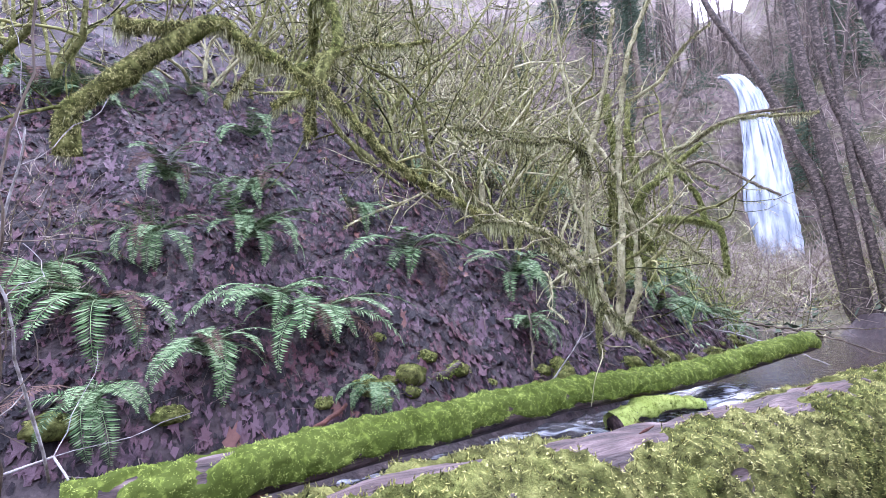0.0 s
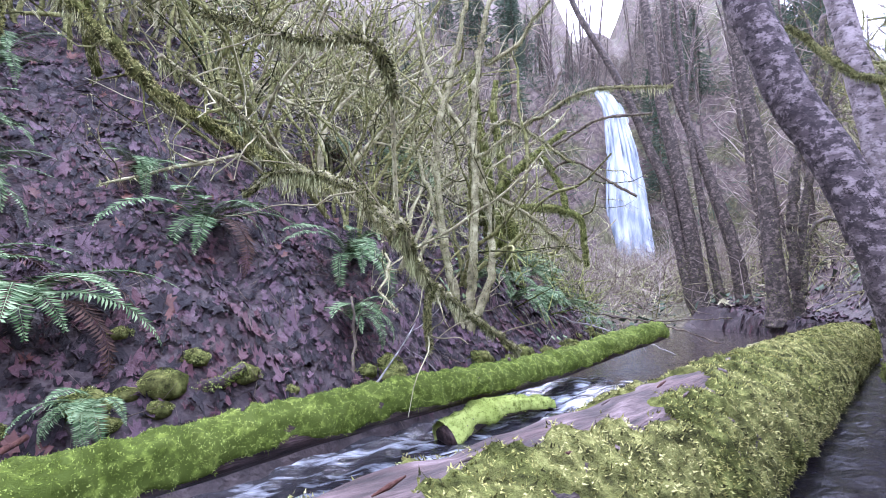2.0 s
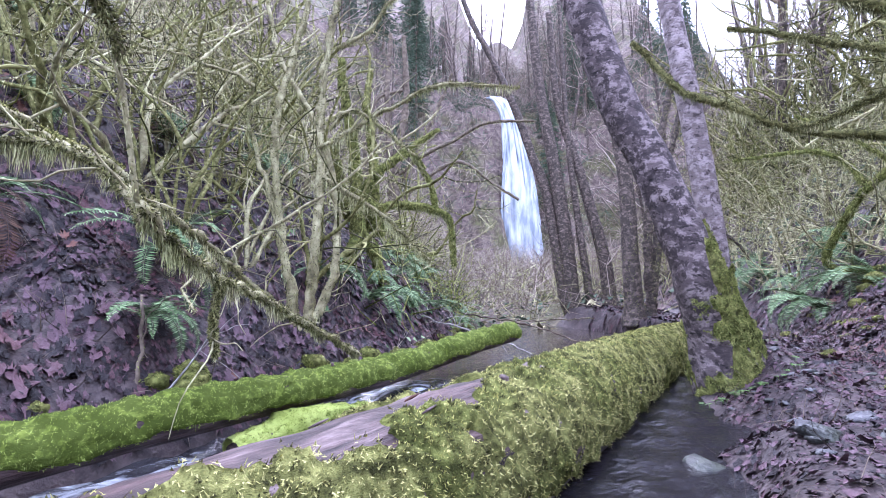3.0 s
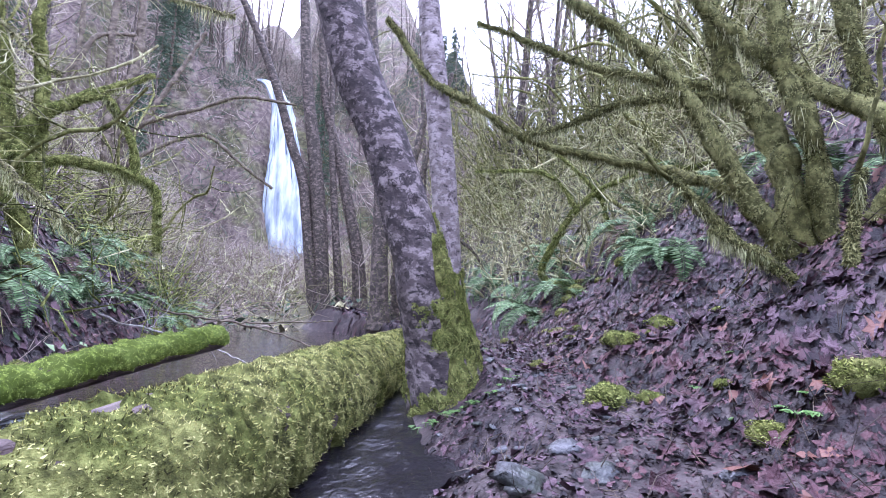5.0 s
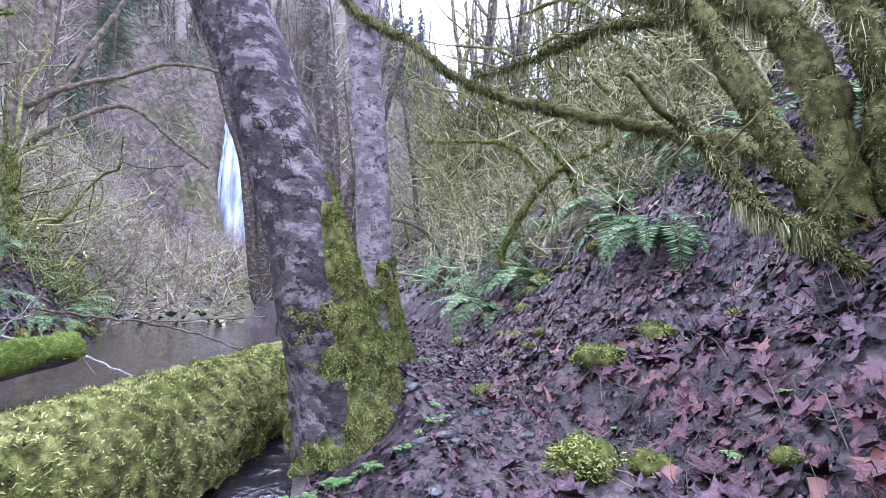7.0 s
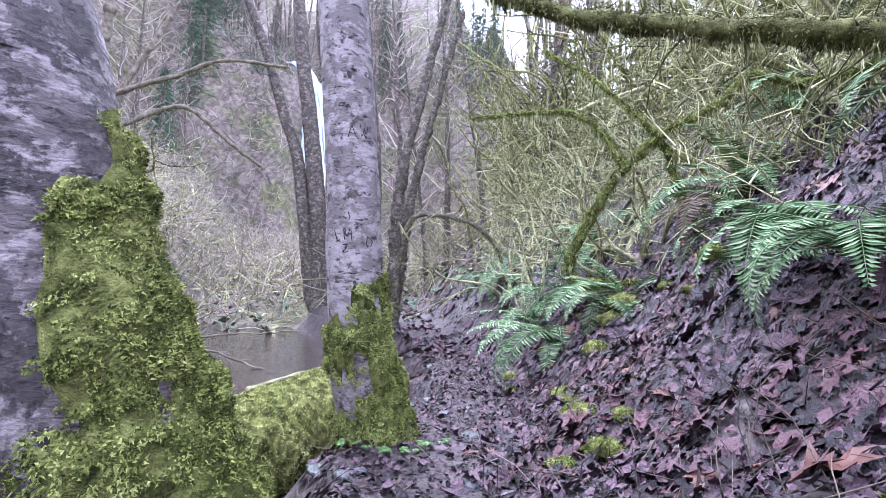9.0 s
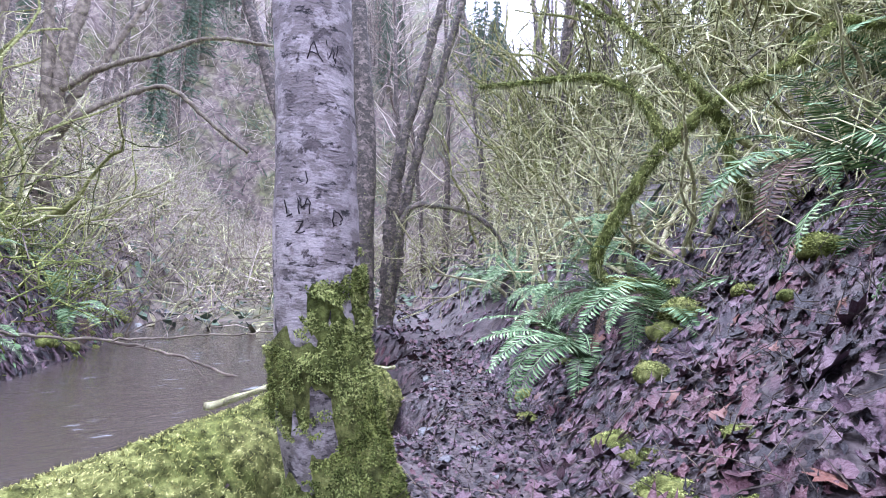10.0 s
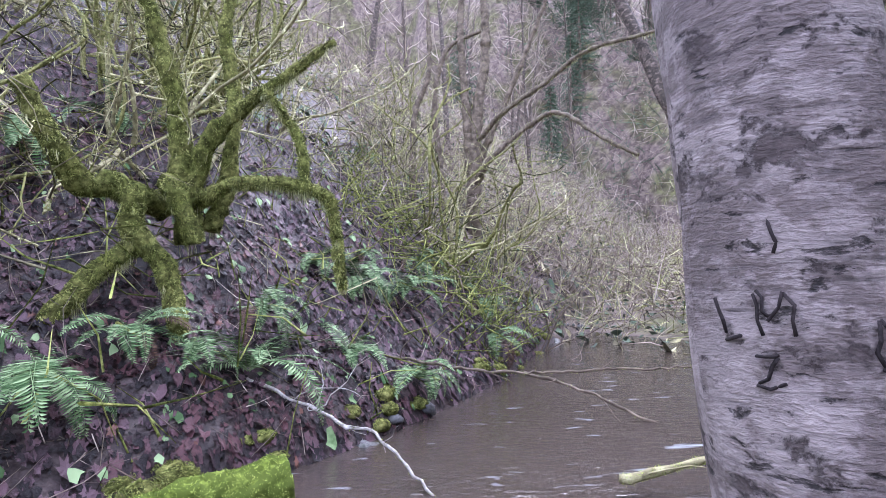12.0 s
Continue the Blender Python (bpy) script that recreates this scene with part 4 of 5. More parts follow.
hero("mossy_maple", "tangled mossy boughs leaning out from the steep bank", (12.6, 5.2, 2.0), [
    ([(12.4, 5.6, 1.6), (11.9, 6.7, 1.7), (11.73, 6.31, 2.46), (11.81, 5.92, 3.05), (11.83, 5.34, 3.41), (11.86, 4.89, 3.57), (11.83, 4.57, 3.78), (11.7, 4.18, 3.51), (11.45, 3.58, 3.45)], 0.055, 0.03, 7000, 12),
    ([(11.79, 5.98, 3.06), (11.76, 6.26, 3.53), (11.73, 6.72, 3.84), (11.56, 7.51, 3.94), (11.36, 8.07, 3.97)], 0.04, 0.015, 3500, 12),
    ([(12.6, 5.2, 1.7), (12.11, 5.44, 2.77), (11.97, 5.52, 3.16), (11.68, 5.73, 3.53), (11.37, 6.13, 4.01), (10.99, 6.59, 4.36)], 0.05, 0.015, 4000, 12)], 47, MOSSMAT, TRUNKMOSS, 1.4)


# ---- thickets: a few shrubs grown once and copied over the slopes ----
def grow_shrub(name, label, seed, stems, height, spread, twig_mat, stem_mat, blades, fine, r=0.03):
    rng = random.Random(seed)
    th = thing(name, label, "shrub", group="bare thicket")
    fb, mb = Build(), Build()
    for _ in range(stems):
        a = rng.uniform(0, 2 * math.pi)
        out = Vector((math.cos(a), math.sin(a), 0))
        h = height * rng.uniform(0.6, 1.1)
        pts = wander(rng, out * rng.uniform(0, 0.25) + Vector((0, 0, -0.3)), out * spread * rng.uniform(0.3, 1.2) + Vector((0, 0, 1)), h, 0.42, 0.02, 0.28)
        rad = [q * (1 + (0.7 * noise.noise(p * 3.1 + Vector((seed, 0, 0))) if blades else 0)) for p, q in zip(pts, taper(pts, r * rng.uniform(0.7, 1.3), r * 0.3))]
        b = Build()
        b.tube(pts, rad, 5, False, 0.3, rng)
        side = []
        for i in range(3, len(pts) - 1):
            if rng.random() < 0.6:
                d = (pts[i] - pts[i - 1]).normalized()
                sp = wander(rng, pts[i], d * 0.5 + rv(rng, 0.7) + Vector((0, 0, 0.1)), h * rng.uniform(0.15, 0.42), 0.6, 0.0, 0.22)
                b.tube(sp, taper(sp, rad[i] * 0.55, 0.004), 4, False)
                side.append(sp)
        for sp in side:
            for _k in range(fine):
                i = rng.randrange(1, len(sp))
                tw = wander(rng, sp[i], (sp[i] - sp[i - 1]).normalized() * 0.6 + rv(rng, 0.6), rng.uniform(0.25, 0.8), 0.5, 0.02, 0.28)
                fb.tube(tw, taper(tw, 0.005, 0.002), 3, False)
        part("stem", b, stem_mat, th)
        if blades:
            moss_blades(mb, rng, pts, rad, blades, 0.034, 1.3, 0, 0, 0.3)
            for sp in side:
                moss_blades(mb, rng, sp, taper(sp, r * 0.5, 0.004), blades // 6, 0.032, 1.5, 0, 0, 0.3)
    tagged(part("twig_mass", fb, twig_mat, th), kind="stuff")
    if blades:
        tagged(part("moss", mb, PALEMOSS, th, "pale olive hanging moss"), kind="stuff")
    return th


KINDS = [grow_shrub("vine_maple", "bare vine maple with mossy olive stems", 51, 6, 4.2, 0.45, TWIGM, MOSSDK, 160, 2, 0.042),
         grow_shrub("vine_maple", "bare vine maple with mossy olive stems", 52, 5, 3.6, 0.7, TWIGM, TWIGM, 160, 2, 0.04),
         grow_shrub("vine_maple", "low arching vine maple in moss", 53, 6, 3.0, 1.5, TWIGM, TWIGM, 160, 2, 0.034),
         grow_shrub("brush", "leafless reddish brown brush", 54, 10, 2.6, 0.9, TWIGR, TWIG, 0, 4, 0.016),
         grow_shrub("brush", "leafless tangled brown brush", 55, 9, 2.2, 1.5, TWIGR, TWIG, 30, 4, 0.016)]


def grow_tree(seed, height, r):
    rng = random.Random(seed)
    th = thing("bare_tree", "tall bare alder with a fine grey crown", "tree", group="far bare trees")
    pts = wander(rng, (0, 0, -0.5), (rng.uniform(-0.1, 0.1), rng.uniform(-0.1, 0.1), 1), height, 0.05, 0.01, 0.6)
    rad = taper(pts, r, r * 0.15)
    b, fb = Build(), Build()
    b.tube(pts, rad, 7, False, 0.15, rng)
    part("trunk", b, BROWNBARK, th)
    for i in range(6, len(pts)):
        for _ in range(2):
            a = rng.uniform(0, 6.28)
            sp = wander(rng, pts[i], (math.cos(a), math.sin(a), 0.7), height * rng.uniform(0.08, 0.2), 0.25, 0.03, 0.35)
            fb.tube(sp, taper(sp, max(rad[i] * 0.35, 0.012), 0.006), 4, False)
            for _k in range(2):
                j = rng.randrange(1, len(sp))
                tw = wander(rng, sp[j], (sp[j] - sp[j - 1]).normalized() + rv(rng, 0.5), rng.uniform(0.5, 1.4), 0.35, 0.03, 0.3)
                fb.tube(tw, taper(tw, 0.01, 0.005), 3, False)
    tagged(part("crown", fb, TWIGR, th), kind="stuff")
    return th


TREES = [grow_tree(61, 14, 0.16), grow_tree(62, 17, 0.2), grow_tree(63, 12, 0.13)]


def grow_fir(seed, height):
    rng = random.Random(seed)
    th = thing("conifer", "tall dark green conifer on the hillside", "tree", group="far conifers")
    b, nb = Build(), Build()
    tp = [Vector((0, 0, -0.5)), Vector((0, 0, height))]
    b.tube(tp, [0.25, 0.03], 6, False)
    part("trunk", b, TWIG, th)
    z = 1.5
    while z < height - 0.3:
        t = z / height
        for _ in range(9):
            a = rng.uniform(0, 6.28)
            ln = (1 - t) * height * 0.2 * rng.uniform(0.6, 1.15) + 0.2
            tip = Vector((math.cos(a) * ln, math.sin(a) * ln, z - ln * rng.uniform(0.1, 0.45)))
            root = Vector((0, 0, z))
            for k in range(int(6 + ln * 5)):
                s = rng.random() ** 0.7
                p = root.lerp(tip, s)
                way = Vector((math.cos(a + rng.uniform(-0.9, 0.9)), math.sin(a + rng.uniform(-0.9, 0.9)), rng.uniform(-0.9, 0.1))) * rng.uniform(0.25, 0.5)
                nb.blade(p, way, 0.07, rv(rng).cross(way).normalized())
        z += 0.42
    tagged(part("needles", nb, FIR, th), kind="stuff")
    return th


FIRS = [grow_fir(71, 13), grow_fir(72, 17)]
placed = {}


def put(src, x, y, scale, rng, tip=0.0):
    m = Matrix.LocRotScale((x, y, ground_z(x, y)), Euler((rng.uniform(-tip, tip), rng.uniform(-tip, tip), rng.uniform(0, 6.28))), (scale,) * 3)
    if src.name not in placed:
        placed[src.name] = True
        src.matrix_basis = m
        return src
    ob = copy_thing(src, Matrix())
    ob.matrix_basis = m
    return ob


def side_of(x, y):
    a, _ = offset(FOOT, np.array([x]), np.array([y]))
    c, _ = offset(TRAIL, np.array([x]), np.array([y]))
    return float(a[0]), float(-c[0])


rng = random.Random(7)
for x0, x1, y0, y1, count, kinds, lo in [(0.3, 3.3, 8.4, 10.6, 8, [0, 0, 0, 1], 0.85), (0.5, 4.5, 13, 18, 10, [0, 0, 1], 1.1), (5.5, 9.0, 18, 25, 8, [0, 1, 2], 1.1), (-4, 0.5, 9, 13, 10, [0, 1], 1.0),
                                         (10.9, 15.5, 3.4, 8.8, 10, [1, 2, 2], 0.7), (9.2, 12, -0.5, 3.2, 6, [1, 2], 0.7), (15, 20, 7, 13, 12, [1, 2, 0], 0.9), (-9, 0, 8.6, 14, 14, [0, 1, 1], 0.9), (-4.6, -3.3, 3.9, 5.2, 3, [3, 4], 0.5), (16, 26, 4, 16, 14, [0, 1, 0], 1.2), (13, 24, 3, 15, 22, [0, 0, 1], 1.7), (10.5, 16, -2, 4, 7, [0, 1], 1.5), (20, 30, 14, 24, 10, [0, 0, 1], 1.9)]:
    n = 0
    while n < count:
        x, y = rng.uniform(x0, x1), rng.uniform(y0, y1)
        dl, dr = side_of(x, y)
        if dl < 0.5 and dr < (4.5 if lo > 1.4 else 1.3) or (8 < x < 11.6 and dr < 2.6):
            n += 0.05
            continue
        put(KINDS[rng.choice(kinds)], x, y, rng.uniform(lo, lo * 1.35), rng, 0.12)
        n += 1
n = 0
while n < 66:
    x, y = rng.uniform(-7, 22), rng.uniform(6.5, 34)
    dl, dr = side_of(x, y)
    q = x * 0.54 + y * 0.84
    if dl < 0.6 or dl > 16 or q > 39 or (x < 1.2 and dl < 4.5 and y < 11) or (1.5 < x < 10 and 8 < y < 18):
        continue
    if q < 16 and rng.random() < 0.25:
        continue
    kind = KINDS[rng.choice([0, 0, 1, 1, 2] if q < 18 else [0, 1, 2, 3, 3, 4, 4])]
    put(kind, x, y, rng.uniform(0.8, 1.3), rng, 0.12)
    n += 1
n = 0
while n < 46:
    x, y = rng.uniform(8, 32), rng.uniform(0, 28)
    dl, dr = side_of(x, y)
    if dr < 1.6 or dr > 13 or (x < 12 and dr < 4.5) or (8 < x < 12 and y > 3):
        continue
    put(KINDS[rng.choice([0, 1, 1, 2, 2, 3])], x, y, rng.uniform(0.7, 1.2), rng, 0.15)
    n += 1
n = 0
while n < 34:
    x, y = rng.uniform(8, 40), rng.uniform(14, 50)
    dl, dr = side_of(x, y)
    q = x * 0.54 + y * 0.84
    if q < 20 or q > 50 or (dl < -0.2 and dr < -0.9 and q < 26):
        continue
    put(KINDS[rng.choice([2, 3, 3, 4, 4])], x, y, rng.uniform(0.9, 1.5), rng, 0.15)
    n += 1
n = 0
while n < 70:
    x, y = rng.uniform(-14, 75), rng.uniform(12, 90)
    dl, dr = side_of(x, y)
    q = x * 0.54 + y * 0.84
    if not (dl > 6 or dr > 5 or q > 73) or abs(x * 0.84 - y * 0.54 - 0.5) < 3.5 and q > 40 or q < 18:
        continue
    put(rng.choice(TREES), x, y, rng.uniform(0.8, 1.25), rng, 0.06)
    n += 1
n = 0
while n < 22:
    x, y = rng.uniform(10, 80), rng.uniform(36, 95)
    q = x * 0.54 + y * 0.84
    dl, dr = side_of(x, y)
    if q < 50 or (q < 73 and dl < 6 and dr < 6) or abs(x * 0.84 - y * 0.54 - 0.5) < 4:
        continue
    put(rng.choice(FIRS), x, y, rng.uniform(0.7, 1.3), rng, 0.03)
    n += 1


# ---- fine brush that covers the far slopes ----
def twig_field(name, count, seed, where, length, radius, material, label, rise=0.5):
    rg = np.random.RandomState(seed)
    xs, ys = where(rg, count)
    count = len(xs)
    zs = land(xs, ys)
    a = rg.uniform(0, 6.283, count)
    el = rg.uniform(-0.1, 1.2, count)
    ln = length * rg.uniform(0.4, 1.4, count)
    p = np.stack([xs, ys, zs + rise * rg.uniform(0, 1, count) ** 2 * 2.2], -1)
    d = np.stack([np.cos(a) * np.cos(el), np.sin(a) * np.cos(el), np.sin(el)], -1)
    rings = []
    for i in range(3):
        rings.append(p.copy())
        d = d + rg.normal(0, 0.5, (count, 3)) - np.array([0, 0, 0.08])
        d = d / np.linalg.norm(d, axis=1, keepdims=True)
        p = p + d * (ln / 2)[:, None]
    s1 = np.cross(d, rg.normal(0, 1, (count, 3)))
    s1 = s1 / np.linalg.norm(s1, axis=1, keepdims=True)
    s2 = np.cross(d, s1)
    vs = []
    for i, c in enumerate(rings):
        r = radius * (1 - 0.38 * i) * rg.uniform(0.6, 1.5, (count, 1))
        for k in range(3):
            t = 2.094 * k
            vs.append(c + (s1 * math.cos(t) + s2 * math.sin(t)) * r)
    v = np.stack(vs, 1).reshape(-1, 3)
    q = np.array([(i * 3 + k, i * 3 + (k + 1) % 3, i * 3 + 3 + (k + 1) % 3, i * 3 + 3 + k) for i in range(2) for k in range(3)])
    f = (np.arange(count)[:, None, None] * 9 + q[None]).reshape(-1, 4)
    me = bpy.data.meshes.new(name)
    me.vertices.add(len(v))
    me.vertices.foreach_set("co", v.ravel())
    me.loops.add(f.size)
    me.loops.foreach_set("vertex_index", f.ravel())
    me.polygons.add(len(f))
    me.polygons.foreach_set("loop_start", np.arange(0, f.size, 4))
    me.update(calc_edges=True)
    me.materials.append(material)
    return tagged(new(name, me), label, "brush", kind="stuff")


def far_slopes(q0, q1, creek, dl0=0.8, dr0=1.6):
    def where(rg, count):
        x, y = rg.uniform(-12, 75, count * 6), rg.uniform(2, 84, count * 6)
        a, _ = offset(FOOT, x, y)
        c, _ = offset(TRAIL, x, y)
        q = x * 0.54 + y * 0.84
        cross = np.abs(x * 0.84 - y * 0.54 - 0.5)
        ok = (q > q0) & (q < q1) & ((a > dl0) | (-c > dr0) | (creek & (q > 21))) & ~((q > 60) & (q < 74) & (cross < 4))
        return x[ok][:count], y[ok][:count]
    return where


twig_field("far_brush", 10000, 31, far_slopes(17, 80, True), 2.2, 0.017, TWIGR, "leafless mauve brown brush over the far slopes", 0.9)
def on_cliff(rg, count):
    c, q = rg.uniform(-26, 34, count * 2), rg.uniform(62, 82, count * 2)
    ok = np.abs(c - 0.5) > 3.2
    c, q = c[ok][:count], q[ok][:count]
    return c * 0.84 + q * 0.54, q * 0.84 - c * 0.54


twig_field("far_brush", 5500, 35, on_cliff, 3.2, 0.035, TWIGR, "bare grey brush clinging to the far cliff", 1.0)
twig_field("far_brush", 4000, 36, on_cliff, 2.4, 0.05, FIR, "dark green growth clinging to the far cliff", 0.6)
twig_field("far_brush", 7500, 32, far_slopes(10, 50, True), 1.4, 0.011, TWIGM, "mossy olive brush over the slopes", 0.9)
twig_field("far_brush", 7000, 34, far_slopes(9, 22, False, 3.0, 2.4), 1.3, 0.009, TWIGM, "mossy tangled twigs over the banks", 1.1)
twig_field("far_brush", 5000, 33, far_slopes(6, 20, False, 2.5, 2.2), 1.0, 0.006, TWIG, "dead brown twigs over the banks", 0.4)


def right_bank(rg, count):
    x, y = rg.uniform(8.5, 19, count * 8), rg.uniform(1.5, 14, count * 8)
    c, _ = offset(TRAIL, x, y)
    ok = (-c > 1.9) & (-c < 8) & ((x > 10.5) | (-c > 3.6))
    return x[ok][:count], y[ok][:count]


def up_corridor(rg, count):
    c, q = rg.uniform(-15, 17, count), rg.uniform(25, 68, count)
    return c * 0.84 + q * 0.54, q * 0.84 - c * 0.54


twig_field("bank_brush", 7000, 44, right_bank, 0.5, 0.008, PALEMOSS, "pale yellow mossy twigs over the steep bank", 1.3)
twig_field("far_brush", 11000, 45, up_corridor, 1.9, 0.018, TWIGR, "bare mauve brush filling the valley", 1.1)
twig_field("far_brush", 5000, 46, up_corridor, 1.6, 0.026, PALEMOSS, "yellow mossy branches low in the valley", 0.8)


def over_pool(rg, count):
    x, y = rg.uniform(5, 17, count * 30), rg.uniform(9, 20, count * 30)
    a, _ = offset(FOOT, x, y)
    q = x * 0.54 + y * 0.84
    ok = (a > 0.1) & (a < 5.5) & (q > 16.5) & (q < 21)
    return x[ok][:count], y[ok][:count]


twig_field("far_brush", 420, 37, over_pool, 1.5, 0.016, TRUNKMOSS, "yellow mossy branches sprawling over the bank", 0.45)


def over_falls(rg, count):
    c, q = rg.uniform(-7, 8, count), rg.uniform(79.5, 104, count)
    return c * 0.84 + q * 0.54, q * 0.84 - c * 0.54


twig_field("far_brush", 3600, 39, over_falls, 3.0, 0.04, TWIGR, "bare grey brush on the rim over the falls", 1.4)
twig_field("far_brush", 1200, 40, over_falls, 2.2, 0.06, FIR, "dark green growth on the rim over the falls", 0.7)


# ---- crest trees beyond the waterfall ----
rng = random.Random(17)
for _ in range(40):
    x, y = rng.uniform(15, 40), rng.uniform(4, 28)
    dl, dr = side_of(x, y)
    if dr > 4:
        put(rng.choice(TREES), x, y, rng.uniform(0.6, 0.95), rng, 0.1)
for _ in range(18):
    put(rng.choice(TREES), rng.uniform(20, 33), rng.uniform(10, 21), rng.uniform(0.8, 1.2), rng, 0.1)
for _ in range(30):
    c, q = rng.uniform(-11, 16), rng.uniform(77, 90)
    if abs(c - 0.5) > 2.2:
        put(rng.choice(TREES), c * 0.84 + q * 0.54, -c * 0.54 + q * 0.84, rng.uniform(1.1, 1.7), rng, 0.05)
for _ in range(30):
    c, q = rng.uniform(-32, 40), rng.uniform(77, 88)
    put(rng.choice(TREES), c * 0.84 + q * 0.54, -c * 0.54 + q * 0.84, rng.uniform(0.7, 1.2), rng, 0.05)
for _ in range(16):
    c, q = rng.uniform(-32, 30), rng.uniform(78, 92)
    if abs(c - 0.5) > 4:
        put(rng.choice(FIRS), c * 0.84 + q * 0.54, -c * 0.54 + q * 0.84, rng.uniform(0.7, 1.1), rng, 0.03)


# ---- sword ferns ----
def frond_mesh(name, seed, length, arch, material):
    rng = random.Random(seed)
    b = Build()
    n = 42
    pts = []
    for i in range(n + 1):
        t = i / n
        ang = 1.15 - arch * t
        pts.append((pts[-1] + Vector((0, math.cos(ang), math.sin(ang))) * (length / n)) if pts else Vector((0, 0, 0)))
    b.tube(pts[::2], taper(pts[::2], 0.006, 0.0015), 3, False)
    for i in range(3, n + 1):
        t = i / n
        d = (pts[i] - pts[i - 1]).normalized()
        up = Vector((1, 0, 0)).cross(d).normalized()
        w = length * 0.135 * math.sin(math.pi * min(0.97, 0.16 + t * 0.84)) ** 0.75 + 0.006
        for s in (-1, 1):
            p = pts[i]
            way = (Vector((s, 0, 0)) + d * 0.3 + up * rng.uniform(-0.28, 0.05)).normalized() * w * rng.uniform(0.85, 1.1)
            half = d * length / n * 0.42
            b.poly([p - half * 0.8, p + way * 0.5 - half * 0.75 + up * 0.004, p + way, p + way * 0.35 + half])
    return b.mesh(name, material, False)


FRONDS = [frond_mesh("frond", 80 + k, 1.0, a, FERN) for k, a in enumerate((1.9, 2.4, 2.8, 1.5))]
DEAD = [frond_mesh("dead_frond", 90 + k, 1.0, a, FERNOLD) for k, a in enumerate((2.3, 2.7))]


def make_fern(x, y, size, rng, fronds=11, face=None):
    z = ground_z(x, y)
    th = thing("sword_fern", "green sword fern with arching fronds on the leafy bank", "fern", group="sword ferns", at=(x, y, z + 0.05))
    for k in range(fronds):
        a = 6.283 * k / fronds + rng.uniform(-0.3, 0.3)
        if face is not None and rng.random() < 0.55:
            a = face + rng.gauss(0, 0.7)
        dead = rng.random() < 0.1
        ob = new("dead_frond" if dead else "frond", rng.choice(DEAD if dead else FRONDS))
        ob.parent = th
        s = size * rng.uniform(0.85, 1.35)
        ob.matrix_basis = Matrix.LocRotScale((0, 0, 0), Euler((rng.uniform(-0.5, 0.15), rng.uniform(-0.3, 0.3), a), "XYZ"), (s, s, s))
    return th


rng = random.Random(9)
DOWN = math.pi + 0.5
for x, y, s in [(-1.47, 5.58, 0.85), (-0.54, 7.33, 0.9), (-2.49, 6.3, 0.8), (-3.75, 6.52, 0.75), (-3.28, 5.55, 0.7), (1.14, 7.91, 0.85), (-2.84, 4.12, 0.6), (-2.26, 4.76, 0.75),
                (-4.02, 4.88, 0.7), (0.82, 10.3, 0.9), (-1.36, 7.63, 0.6), (1.12, 6.82, 0.5), (-3.28, 4.81, 0.75), (-0.72, 5.23, 0.4), (-1.9, 5.5, 0.7), (-2.76, 7.11, 0.65), (-0.79, 9.6, 0.8), (-5.5, 7.4, 0.8)]:
    make_fern(x, y, s * 1.15, rng, 14, DOWN)
for x, y, s in [(4.06, 9.57, 1.0), (6.31, 12.01, 0.8), (7.2, 12.5, 0.8), (4.32, 10.45, 0.7), (5.23, 11.64, 0.8), (7.11, 16.37, 0.8), (2.21, 11.62, 1.1), (4.9, 10.6, 0.7), (5.49, 13.59, 0.8), (3.3, 9.3, 0.8), (6.0, 14.5, 0.8), (8.0, 17.5, 0.8)]:
    make_fern(x, y, s, rng, 10, DOWN)
for x, y, s in [(11.0, 6.3, 1.0), (11.3, 5.7, 1.0), (9.9, 4.1, 0.9), (10.7, 5.6, 0.8), (12.0, 6.6, 1.0), (13.2, 8.0, 0.9), (11.6, 4.6, 1.1), (12.6, 4.2, 1.1), (9.16, 3.6, 0.8), (10.2, 3.1, 1.0), (9.3, 2.0, 1.0), (8.9, 1.5, 1.0), (13.5, 7.0, 1.1), (14.3, 9.3, 1.0), (12.4, 7.6, 0.8), (15.4, 10.6, 1.0), (16.8, 12.4, 1.0)]:
    make_fern(x, y, s, rng, 11, 1.2)
n = 0
while n < 34:
    x, y = rng.uniform(-7, 24), rng.uniform(1, 30)
    dl, dr = side_of(x, y)
    if not (0.4 < dl < 12 and (x > 4 or dl > 4) or (dr > 1.8 and x > 9 and dr < 10)):
        continue
    make_fern(x, y, rng.uniform(0.7, 1.1), rng, 9, DOWN if dl > 0 else 1.2)
    n += 1


# ---- fallen maple leaves ----
def leaf_outline():
    """Half of a five-lobed maple leaf, mirrored."""
    half = [(0.0, -0.4), (0.3, -0.44), (0.25, -0.2), (0.58, -0.06), (0.33, 0.05), (0.46, 0.34), (0.16, 0.22)]
    return half + [(0.0, 0.62)] + [(-a, c) for a, c in reversed(half[1:])]


PLAIN = [(0.0, -0.45), (0.4, -0.3), (0.5, 0.12), (0.12, 0.3), (0.0, 0.55), (-0.3, 0.28), (-0.5, 0.0), (-0.28, -0.4)]
SCRAP = [(0.35, -0.4), (0.5, 0.3), (-0.2, 0.5), (-0.5, -0.25)]


